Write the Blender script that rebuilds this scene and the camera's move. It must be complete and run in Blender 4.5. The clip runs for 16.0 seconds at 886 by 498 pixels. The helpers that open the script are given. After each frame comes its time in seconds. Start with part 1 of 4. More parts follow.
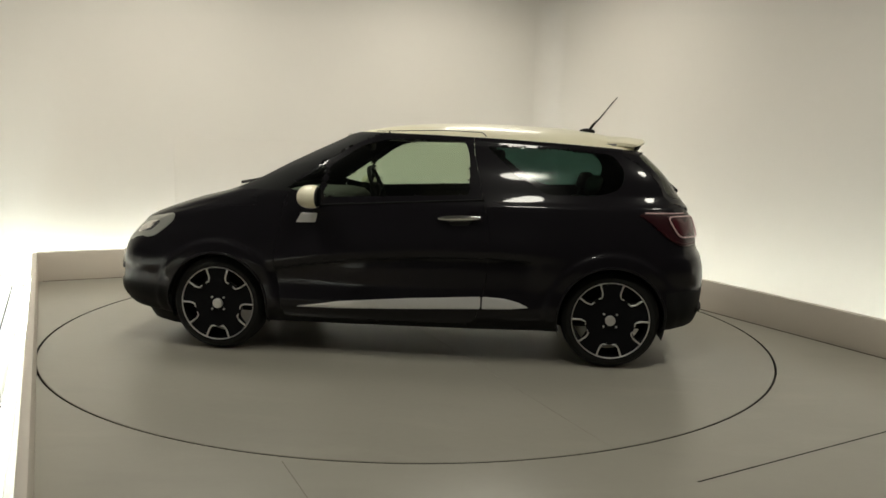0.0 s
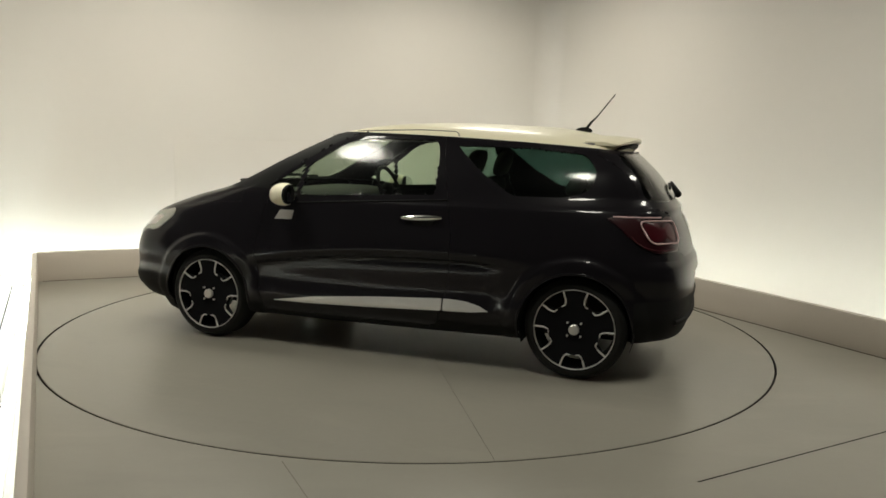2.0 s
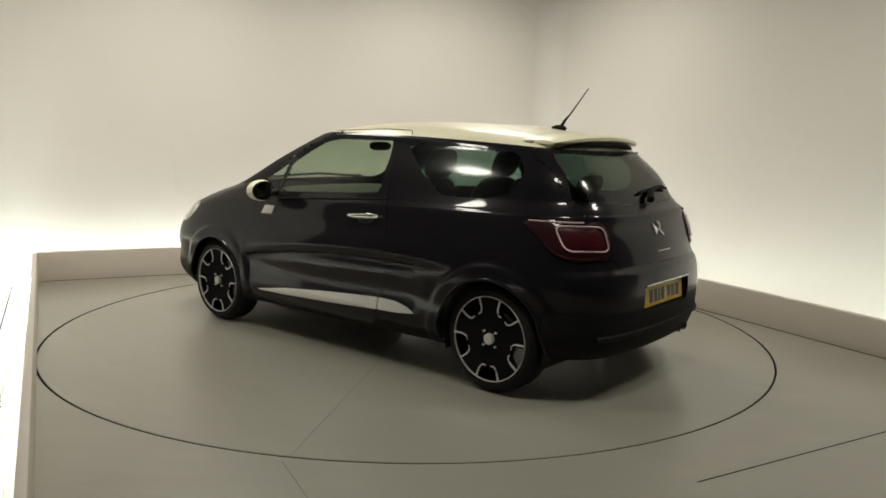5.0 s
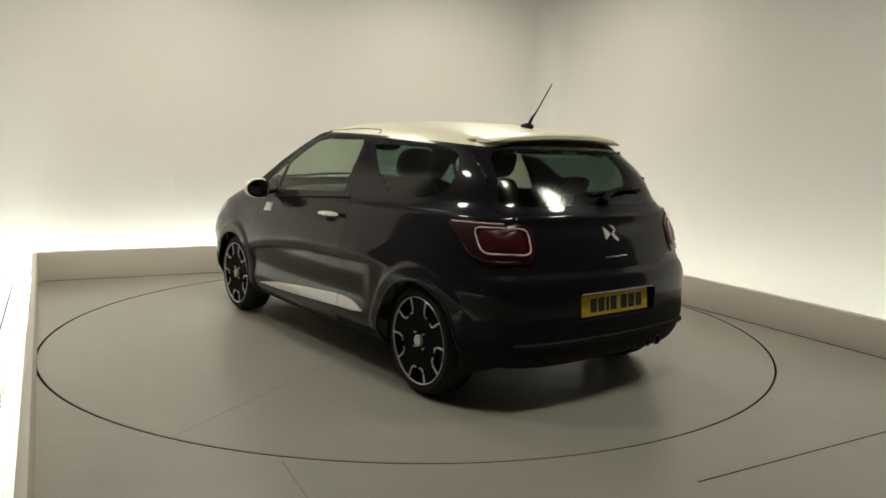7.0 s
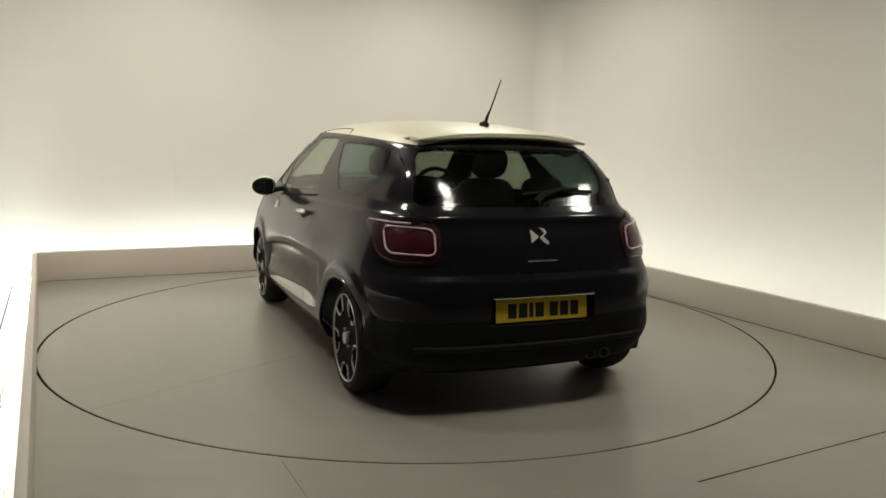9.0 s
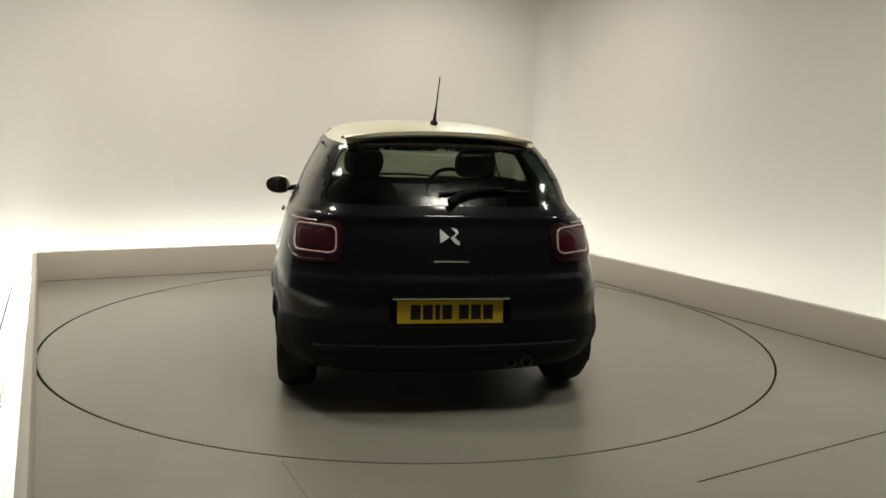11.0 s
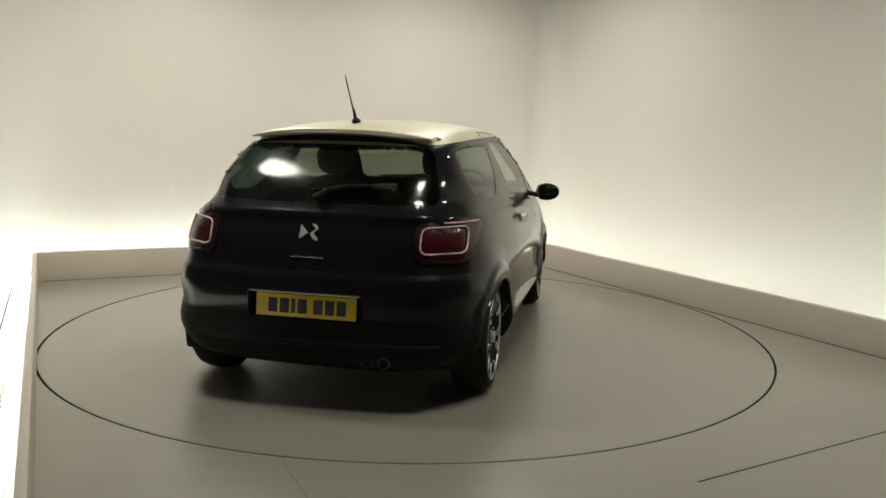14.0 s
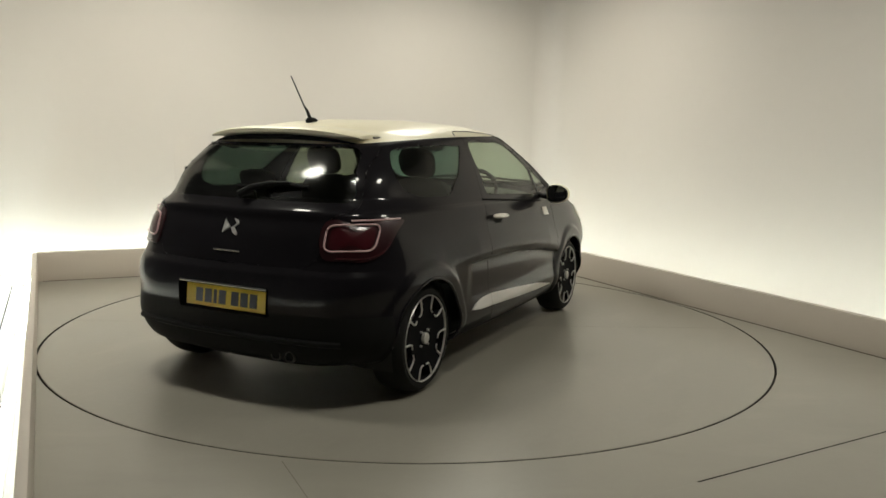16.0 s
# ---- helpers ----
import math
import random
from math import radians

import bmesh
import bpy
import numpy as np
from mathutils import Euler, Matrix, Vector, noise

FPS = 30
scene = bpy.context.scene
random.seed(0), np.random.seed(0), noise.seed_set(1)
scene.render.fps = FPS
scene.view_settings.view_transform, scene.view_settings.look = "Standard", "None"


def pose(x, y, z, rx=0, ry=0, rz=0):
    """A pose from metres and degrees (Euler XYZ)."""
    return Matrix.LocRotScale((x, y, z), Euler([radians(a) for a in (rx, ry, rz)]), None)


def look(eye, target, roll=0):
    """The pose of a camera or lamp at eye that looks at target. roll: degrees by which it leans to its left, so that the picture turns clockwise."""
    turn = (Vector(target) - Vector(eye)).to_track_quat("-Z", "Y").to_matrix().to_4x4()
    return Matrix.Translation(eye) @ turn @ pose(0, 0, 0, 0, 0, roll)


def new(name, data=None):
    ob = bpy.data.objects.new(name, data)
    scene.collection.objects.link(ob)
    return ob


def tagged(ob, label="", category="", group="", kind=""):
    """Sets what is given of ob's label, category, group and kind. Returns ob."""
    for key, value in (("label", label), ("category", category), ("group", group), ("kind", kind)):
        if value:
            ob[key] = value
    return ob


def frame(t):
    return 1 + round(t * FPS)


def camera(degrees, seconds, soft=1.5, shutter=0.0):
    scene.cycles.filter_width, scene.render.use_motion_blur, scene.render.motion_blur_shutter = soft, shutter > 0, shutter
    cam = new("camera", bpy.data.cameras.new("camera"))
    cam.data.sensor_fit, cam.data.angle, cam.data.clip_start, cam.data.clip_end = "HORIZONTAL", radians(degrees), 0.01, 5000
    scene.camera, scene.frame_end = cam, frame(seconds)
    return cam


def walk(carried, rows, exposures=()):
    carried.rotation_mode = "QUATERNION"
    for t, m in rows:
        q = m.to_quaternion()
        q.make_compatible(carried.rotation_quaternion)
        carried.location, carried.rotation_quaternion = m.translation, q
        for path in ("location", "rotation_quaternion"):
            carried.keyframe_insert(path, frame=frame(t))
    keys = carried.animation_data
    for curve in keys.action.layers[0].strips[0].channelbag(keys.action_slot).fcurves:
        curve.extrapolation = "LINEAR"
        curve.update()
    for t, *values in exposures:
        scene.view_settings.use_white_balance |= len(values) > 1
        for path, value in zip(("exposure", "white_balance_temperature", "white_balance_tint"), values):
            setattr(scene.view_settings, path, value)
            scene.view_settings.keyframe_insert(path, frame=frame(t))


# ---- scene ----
SECONDS = 16.0
cam = camera(60.83, SECONDS, soft=1.6, shutter=0.0)
EYE = (0.0, -5.516, 1.328)
_fwd = Vector((0.037606, 0.990074, -0.135419))
CAM_POSE = look(EYE, Vector(EYE) + _fwd, 1.468)
walk(cam, [(0.0, CAM_POSE), (SECONDS, CAM_POSE)], exposures=[(0.0, -0.45, 6500, 6), (SECONDS, -0.45, 6500, 6)])

# The turntable stands at the origin; the room is turned by PHI about it.
PHI = radians(25.0)
CU, SU = math.cos(PHI), math.sin(PHI)
DISC_R = 2.482
KERB_L, KERB_R, KERB_B, KERB_H, KERB_T = -2.480, 2.525, 2.74, 0.27, 0.05
WALL_L, WALL_R, WALL_B, WALL_F, ROOM_H = -2.86, 3.34, 3.14, -8.2, 3.5
JOINT_V, JOINT_SKEW = -2.887, 0.031


def rp(u, v, z=0.0):
    """Room coordinates to world."""
    return Vector((u * CU - v * SU, u * SU + v * CU, z))


# ---- world and light ----
world = bpy.data.worlds.new("world")
scene.world = world
world.use_nodes = True
world.node_tree.nodes["Background"].inputs[0].default_value = (0.5, 0.5, 0.5, 1)
world.node_tree.nodes["Background"].inputs[1].default_value = 0.02

# place in the room and radius; the two wide back ones are added fill
CEILING_LAMPS = [(-0.6, -2.8, 0.28), (-2.3, -0.5, 0.28), (2.1, -2.7, 0.28), (-1.2, 1.35, 0.55), (1.5, 1.4, 0.55)]
CEILING_POWER = 36.0


def area_lamp(name, m, sx, sy, power, colour, shape="RECTANGLE"):
    l = bpy.data.lights.new(name, "AREA")
    l.shape, l.size, l.energy, l.color = shape, sx, power, colour
    if shape == "RECTANGLE":
        l.size_y = sy
    ob = new(name, l)
    ob.matrix_world = m
    return ob


# ---- materials ----
def material(name, colour, rough=0.5, metal=0.0, var=0.0, scale=4.0, fine=0.0, bump=0.0, coat=0.0, spec=0.5, rvar=0.0, scuff=0.0):
    m = bpy.data.materials.new(name)
    m.use_nodes = True
    nt = m.node_tree
    b = nt.nodes["Principled BSDF"]
    b.inputs["Base Color"].default_value = (*colour, 1)
    b.inputs["Roughness"].default_value = rough
    b.inputs["Metallic"].default_value = metal
    b.inputs["Specular IOR Level"].default_value = spec
    b.inputs["Coat Weight"].default_value = coat
    b.inputs["Coat Roughness"].default_value = 0.04
    b.inputs["Coat IOR"].default_value = 1.42
    if var or fine or bump or rvar:
        co = nt.nodes.new("ShaderNodeTexCoord")
        n1 = nt.nodes.new("ShaderNodeTexNoise")
        n1.inputs["Scale"].default_value, n1.inputs["Detail"].default_value = scale, 5.0
        n2 = nt.nodes.new("ShaderNodeTexNoise")
        n2.inputs["Scale"].default_value, n2.inputs["Detail"].default_value = scale * 22, 3.0
        for n in (n1, n2):
            nt.links.new(co.outputs["Object"], n.inputs["Vector"])
        add = nt.nodes.new("ShaderNodeMath")
        add.operation = "MULTIPLY_ADD"
        add.inputs[1].default_value = fine
        mul = nt.nodes.new("ShaderNodeMath")
        mul.operation = "MULTIPLY_ADD"
        mul.inputs[1].default_value, mul.inputs[2].default_value = var, 1.0 - 0.5 * var - 0.5 * fine
        nt.links.new(n1.outputs["Fac"], mul.inputs[0])
        nt.links.new(n2.outputs["Fac"], add.inputs[0])
        nt.links.new(mul.outputs[0], add.inputs[2])
        mix = nt.nodes.new("ShaderNodeVectorMath")
        mix.operation = "SCALE"
        mix.inputs[0].default_value = colour
        nt.links.new(add.outputs[0], mix.inputs["Scale"])
        nt.links.new(mix.outputs[0], b.inputs["Base Color"])
        if scuff:
            # drawn-out wheel marks and pale scuffs
            mp = nt.nodes.new("ShaderNodeMapping")
            mp.inputs["Scale"].default_value, mp.inputs["Rotation"].default_value = (0.9, 2.4, 1.0), (0, 0, 0.5)
            n3 = nt.nodes.new("ShaderNodeTexNoise")
            n3.inputs["Scale"].default_value, n3.inputs["Detail"].default_value = 1.6, 6.0
            nt.links.new(co.outputs["Object"], mp.inputs["Vector"])
            nt.links.new(mp.outputs[0], n3.inputs["Vector"])
            mr = nt.nodes.new("ShaderNodeMapRange")
            mr.inputs["From Min"].default_value, mr.inputs["From Max"].default_value = 0.56, 0.78
            mr.inputs["To Min"].default_value, mr.inputs["To Max"].default_value = 1.0, 1.0 + scuff
            nt.links.new(n3.outputs["Fac"], mr.inputs["Value"])
            mr2 = nt.nodes.new("ShaderNodeMapRange")
            mr2.inputs["From Min"].default_value, mr2.inputs["From Max"].default_value = 0.24, 0.42
            mr2.inputs["To Min"].default_value, mr2.inputs["To Max"].default_value = 1.0 - 0.6 * scuff, 1.0
            nt.links.new(n3.outputs["Fac"], mr2.inputs["Value"])
            k1 = nt.nodes.new("ShaderNodeMath")
            k1.operation = "MULTIPLY"
            nt.links.new(mr.outputs[0], k1.inputs[0])
            nt.links.new(mr2.outputs[0], k1.inputs[1])
            k2 = nt.nodes.new("ShaderNodeMath")
            k2.operation = "MULTIPLY"
            nt.links.new(add.outputs[0], k2.inputs[0])
            nt.links.new(k1.outputs[0], k2.inputs[1])
            nt.links.new(k2.outputs[0], mix.inputs["Scale"])
        if rvar:
            rr = nt.nodes.new("ShaderNodeMath")
            rr.operation = "MULTIPLY_ADD"
            rr.inputs[1].default_value, rr.inputs[2].default_value = rvar, rough - 0.5 * rvar
            nt.links.new(n1.outputs["Fac"], rr.inputs[0])
            nt.links.new(rr.outputs[0], b.inputs["Roughness"])
        if bump:
            bp = nt.nodes.new("ShaderNodeBump")
            bp.inputs["Strength"].default_value, bp.inputs["Distance"].default_value = bump, 0.002
            nt.links.new(n2.outputs["Fac"], bp.inputs["Height"])
            nt.links.new(bp.outputs[0], b.inputs["Normal"])
    return m


def glowing(name, colour, strength):
    m = bpy.data.materials.new(name)
    m.use_nodes = True
    b = m.node_tree.nodes["Principled BSDF"]
    b.inputs["Base Color"].default_value = (*colour, 1)
    b.inputs["Emission Color"].default_value = (*colour, 1)
    b.inputs["Emission Strength"].default_value = strength
    return m


def glass(name, colour, rough=0.13):
    """Thin tinted pane: clear gloss over a coloured straight-through."""
    m = bpy.data.materials.new(name)
    m.use_nodes = True
    nt = m.node_tree
    nt.nodes.remove(nt.nodes["Principled BSDF"])
    t = nt.nodes.new("ShaderNodeBsdfTransparent")
    t.inputs[0].default_value = (*colour, 1)
    g = nt.nodes.new("ShaderNodeBsdfGlossy")
    g.inputs["Roughness"].default_value = rough
    lw = nt.nodes.new("ShaderNodeLayerWeight")
    lw.inputs[0].default_value = 0.5
    pw = nt.nodes.new("ShaderNodeMath")
    pw.operation = "POWER"
    pw.inputs[1].default_value = 4.0
    nt.links.new(lw.outputs["Facing"], pw.inputs[0])
    f = nt.nodes.new("ShaderNodeMath")
    f.operation = "MULTIPLY_ADD"
    f.inputs[1].default_value, f.inputs[2].default_value = 0.80, 0.045
    nt.links.new(pw.outputs[0], f.inputs[0])
    mx = nt.nodes.new("ShaderNodeMixShader")
    nt.links.new(f.outputs[0], mx.inputs[0])
    nt.links.new(t.outputs[0], mx.inputs[1])
    nt.links.new(g.outputs[0], mx.inputs[2])
    nt.links.new(mx.outputs[0], nt.nodes["Material Output"].inputs[0])
    return m


M_WALL = material("wall_paint", (0.74, 0.70, 0.65), 0.6, var=0.05, scale=0.6, fine=0.02, bump=0.15)
# near-black stands in for the hall's lack of light, keeping car reflections dark
M_HALL_SHADE = material("hall_shade_black", (0.035, 0.035, 0.037), 0.8, var=0.2, scale=0.8)
# ceiling is out of view; its dark colour holds down bounced light
M_CEIL = material("ceiling_paint", (0.10, 0.098, 0.095), 0.8, var=0.05, scale=0.8)
M_KERB = material("kerb_paint", (0.60, 0.54, 0.47), 0.55, var=0.08, scale=1.5, fine=0.03, bump=0.2)
M_FLOOR = material("floor_paint", (0.305, 0.289, 0.243), 0.33, scuff=0.10, var=0.16, scale=1.2, fine=0.04, bump=0.12, rvar=0.12)
M_DISC = material("turntable_paint", (0.305, 0.289, 0.243), 0.31, var=0.20, scale=1.3, fine=0.07, scuff=0.11, bump=0.12, rvar=0.14)
M_GAP = material("gap_dark", (0.02, 0.018, 0.015), 0.9)
M_DIRT = material("grimy_seal", (0.10, 0.08, 0.06), 0.8, var=0.8, scale=7, fine=0.2)
M_JOINT = material("joint_filler", (0.22, 0.20, 0.165), 0.7, var=0.2, scale=6)
M_TRENCH = material("trench_white", (0.85, 0.85, 0.83), 0.7, var=0.03)
M_TUBE = glowing("tube_glow", (0.90, 1.0, 0.99), 34.0)
# lower strength for the right-hand row, set only to darken that wall
M_TUBE_DIM = glowing("dim_tube_glow", (0.92, 1.0, 0.97), 21.0)
M_LAMP = glowing("lamp_glow", (1.0, 0.93, 0.82), 9.0)
M_PAINT = material("black_paint", (0.0095, 0.0085, 0.0105), 0.3, coat=0.62, spec=0.05, var=0.1, scale=3)
M_CREAM = material("cream_paint", (0.88, 0.82, 0.62), 0.38, coat=0.25, var=0.03, scale=3)
M_TRIM = material("black_plastic", (0.010, 0.010, 0.010), 0.6, spec=0.10, var=0.1, scale=8, fine=0.1)
M_RUBBER = material("tyre_rubber", (0.014, 0.014, 0.013), 0.75, spec=0.2, var=0.2, scale=9, fine=0.1, bump=0.2)
M_CHROME = material("chrome", (0.72, 0.71, 0.69), 0.16, 1.0, var=0.05, scale=9)
M_ALLOY = material("machined_alloy", (0.64, 0.625, 0.60), 0.38, 0.55, var=0.1, scale=12)
M_RIM = material("gloss_black_rim", (0.011, 0.011, 0.012), 0.5, coat=0.0, spec=0.01, var=0.1, scale=9)
M_RED = material("red_lens", (0.024, 0.003, 0.005), 0.30, coat=0.25, var=0.25, scale=14)
M_REDIN = material("red_reflector", (0.052, 0.004, 0.008), 0.28, coat=0.25, var=0.3, scale=20)
M_GUIDE = material("light_guide", (0.66, 0.45, 0.46), 0.3, coat=0.5, var=0.05)
M_SILL = material("brushed_sill_metal", (0.70, 0.69, 0.67), 0.38, 0.45, var=0.08, scale=10, fine=0.05)
M_PIPE = material("dull_pipe", (0.12, 0.115, 0.11), 0.35, 0.7, var=0.3, scale=9)
M_CLEAR = material("headlamp_lens", (0.42, 0.42, 0.38), 0.15, 0.35, coat=1.0, var=0.4, scale=16)
M_YELLOW = material("plate_yellow", (0.72, 0.50, 0.03), 0.35, var=0.08, scale=9, fine=0.04)
M_INK = material("plate_black", (0.012, 0.012, 0.012), 0.4)
M_SEAT = material("seat_cloth", (0.30, 0.25, 0.20), 0.8, var=0.3, scale=9, fine=0.2, bump=0.3)
M_LINING = material("roof_lining", (0.25, 0.24, 0.22), 0.9, var=0.1, scale=6)
M_DASH = material("dash_plastic", (0.045, 0.044, 0.040), 0.6, var=0.2, scale=7, fine=0.1)
M_MIRROR = material("mirror_glass", (0.75, 0.77, 0.78), 0.03, 1.0)
M_DARK = material("underbody", (0.016, 0.016, 0.015), 0.9)
M_GLASS = glass("green_glass", (0.66, 0.74, 0.64))
M_PRIV = glass("tinted_glass", (0.16, 0.25, 0.225))
M_REARGLASS = glass("rear_glass", (0.25, 0.27, 0.225))


# ---- building helpers ----
def mesh_object(name, bm, mat, parent=None, smooth=True):
    me = bpy.data.meshes.new(name)
    bm.to_mesh(me)
    bm.free()
    for m in (mat if isinstance(mat, (list, tuple)) else [mat]):
        me.materials.append(m)
    if smooth:
        me.shade_smooth()
        me.set_sharp_from_angle(angle=radians(35))
    ob = new(name, me)
    ob.parent = parent
    return ob


def part(name, bm, mat, parent, label="", smooth=True):
    ob = mesh_object(name, bm, mat, parent, smooth)
    return tagged(ob, label) if label else ob


def box(bm, lo, hi, bevel=0.0, f=None):
    """Axis box, its corners put through f, with bevelled edges."""
    vs = [bm.verts.new((x, y, z)) for x in (lo[0], hi[0]) for y in (lo[1], hi[1]) for z in (lo[2], hi[2])]
    fs = [bm.faces.new([vs[i] for i in q]) for q in ((0, 1, 3, 2), (4, 6, 7, 5), (0, 4, 5, 1), (2, 3, 7, 6), (0, 2, 6, 4), (1, 5, 7, 3))]
    if bevel:
        es = list({e for q in fs for e in q.edges})
        r = bmesh.ops.bevel(bm, geom=es, offset=bevel, segments=2, affect="EDGES", profile=0.6)
        vs = list({v for q in r["faces"] for v in q.verts} | {v for v in vs if v.is_valid})
    if f:
        for v in vs:
            if v.is_valid:
                v.co = f(*v.co)
    return bm


def room_box(name, lo, hi, mat, bevel=0.0, kind="structure", label="", category=""):
    bm = box(bmesh.new(), lo, hi, bevel, rp)
    bmesh.ops.recalc_face_normals(bm, faces=bm.faces)
    return tagged(mesh_object(name, bm, mat), label, category, "", kind)


def tube(bm, pts, r, sides=8, closed=False, flat=1.0):
    """A round bar along pts; r is a number or one per point."""
    pts = [Vector([float(c) for c in p]) for p in pts]
    n = len(pts)
    rs = [float(q) for q in r] if isinstance(r, (list, tuple)) else [float(r)] * n
    rings = []
    for i, p in enumerate(pts):
        a, b = pts[(i - 1) % n if closed else max(i - 1, 0)], pts[(i + 1) % n if closed else min(i + 1, n - 1)]
        t = (b - a).normalized()
        ref = Vector((0, 0, 1)) if abs(t.z) < 0.9 else Vector((1, 0, 0))
        s = t.cross(ref).normalized()
        w = s.cross(t)
        rings.append([bm.verts.new(p + rs[i] * (s * math.cos(k) + w * flat * math.sin(k))) for k in (2 * math.pi * j / sides for j in range(sides))])
    for i in range(n if closed else n - 1):
        a, b = rings[i], rings[(i + 1) % n]
        for j in range(sides):
            bm.faces.new((a[j], a[(j + 1) % sides], b[(j + 1) % sides], b[j]))
    if not closed:
        bm.faces.new(rings[0][::-1])
        bm.faces.new(rings[-1])
    bmesh.ops.recalc_face_normals(bm, faces=bm.faces)
    return bm


def revolve(bm, prof, seg=48, axis="Y"):
    """prof: (radius, along) pairs, turned about the axis."""
    rings = []
    for r, a in prof:
        ring = []
        for k in range(seg):
            c, s = math.cos(2 * math.pi * k / seg), math.sin(2 * math.pi * k / seg)
            ring.append(bm.verts.new((r * c, a, r * s) if axis == "Y" else (r * c, r * s, a)))
        rings.append(ring)
    for a, b in zip(rings, rings[1:]):
        for k in range(seg):
            bm.faces.new((a[k], a[(k + 1) % seg], b[(k + 1) % seg], b[k]))
    return bm


def cap(bm, ring_r, a, seg, axis="Y"):
    vs = []
    for k in range(seg):
        c, s = math.cos(2 * math.pi * k / seg), math.sin(2 * math.pi * k / seg)
        vs.append(bm.verts.new((ring_r * c, a, ring_r * s) if axis == "Y" else (ring_r * c, ring_r * s, a)))
    bm.faces.new(vs)


# ---- the room ----
T = 0.12
HALL_V, HALL_L = -2.9, 0.7
room_box("wall_back", (WALL_L - T, WALL_B, -0.05), (WALL_R + T, WALL_B + T, ROOM_H), M_WALL, label="plain off-white painted studio back wall", category="wall")
room_box("wall_left", (WALL_L - T, HALL_L, -0.05), (WALL_L, WALL_B, ROOM_H), M_WALL, label="plain off-white painted studio side wall", category="wall")
room_box("wall_right", (WALL_R, HALL_V, -0.05), (WALL_R + T, WALL_B, ROOM_H), M_WALL, label="plain off-white painted studio wall beside turntable", category="wall")
room_box("wall_side_low", (WALL_L - T, HALL_V, -0.05), (WALL_L, HALL_L, 0.45), M_WALL, label="low white painted wall behind the cove light", category="wall")
# walls out of view, their darkness put into the colour to blacken reflections
room_box("wall_side_upper", (WALL_L - T, HALL_V, 0.45), (WALL_L, HALL_L, ROOM_H), M_HALL_SHADE, label="unseen upper side wall, near-black in place of an unlit opening", category="wall")
room_box("wall_hall_left", (WALL_L - T, WALL_F, -0.05), (WALL_L, HALL_V, ROOM_H), M_HALL_SHADE, label="unseen closing wall, near-black in place of an unlit hall", category="wall")
room_box("wall_hall_right", (WALL_R, WALL_F, -0.05), (WALL_R + T, HALL_V, ROOM_H), M_HALL_SHADE, label="unseen closing wall, near-black in place of an unlit hall", category="wall")
room_box("wall_front", (WALL_L - T, WALL_F - T, -0.05), (WALL_R + T, WALL_F, ROOM_H), M_HALL_SHADE, label="unseen closing wall, near-black in place of an unlit hall", category="wall")
room_box("ceiling", (WALL_L - T, WALL_F - T, ROOM_H), (WALL_R + T, WALL_B + T, ROOM_H + T), M_CEIL, label="unseen studio ceiling with round lamps, kept dark to cut bounce", category="ceiling")
room_box("trench", (WALL_L - T, WALL_F - T, -0.20), (WALL_R + T, WALL_B + T, -0.05), M_TRENCH, label="white base under the floor and lights", category="floor")


def build_floor():
    """Floor sheet with a round hole for the turntable."""
    lo_u, hi_u, lo_v, hi_v = KERB_L - 0.03, KERB_R + 0.0, JOINT_V + 0.004, KERB_B
    bm = bmesh.new()
    angs = sorted([2 * math.pi * k / 144 for k in range(144)] + [math.atan2(v, u) % (2 * math.pi) for u in (lo_u, hi_u) for v in (lo_v, hi_v)])
    r = DISC_R + 0.013
    ring, out, low = [], [], []
    for a in angs:
        c, s = math.cos(a), math.sin(a)
        k = min((hi_u / c if c > 0 else lo_u / c) if abs(c) > 1e-6 else 1e9, (hi_v / s if s > 0 else lo_v / s) if abs(s) > 1e-6 else 1e9)
        ring.append(bm.verts.new(rp(r * c, r * s)))
        out.append(bm.verts.new(rp(k * c, k * s + (JOINT_SKEW * k * c if k * s < lo_v + 1e-4 else 0.0))))
        low.append(bm.verts.new(rp(r * c, r * s, -0.045)))
    n = len(angs)
    for i in range(n):
        j = (i + 1) % n
        bm.faces.new((ring[i], out[i], out[j], ring[j]))
        bm.faces.new((low[i], ring[i], ring[j], low[j])).material_index = 1
    floor = tagged(mesh_object("floor", bm, [M_FLOOR, M_GAP]), "beige-grey painted studio floor round the turntable", "floor", "", "structure")
    skew = lambda u, v, z: rp(u, v + (JOINT_SKEW * u if v > -4 else 0.0), z)
    part("floor_panel", box(bmesh.new(), (KERB_L, WALL_F, -0.045), (KERB_R, JOINT_V - 0.004, 0.0), 0.002, skew), M_FLOOR, floor, smooth=False)
    part("floor_panel", box(bmesh.new(), (KERB_L, JOINT_V - 0.005, -0.03), (-0.055, JOINT_V + 0.005, -0.0004), 0, skew), M_FLOOR, floor, smooth=False)
    bm = box(bmesh.new(), (KERB_L, WALL_F, -0.049), (KERB_R, KERB_B, -0.046), 0, rp)
    part("subfloor", bm, M_GAP, floor, smooth=False)
    for lo, hi in (((-1.537, -2.925, 0.0), (-1.533, -2.02, 0.0008)), ((-1.537, -4.3, 0.0), (-1.533, -2.945, 0.0008))):
        part("joint_strip", box(bmesh.new(), lo, hi, 0, rp), M_JOINT, floor, smooth=False)
    return floor


build_floor()


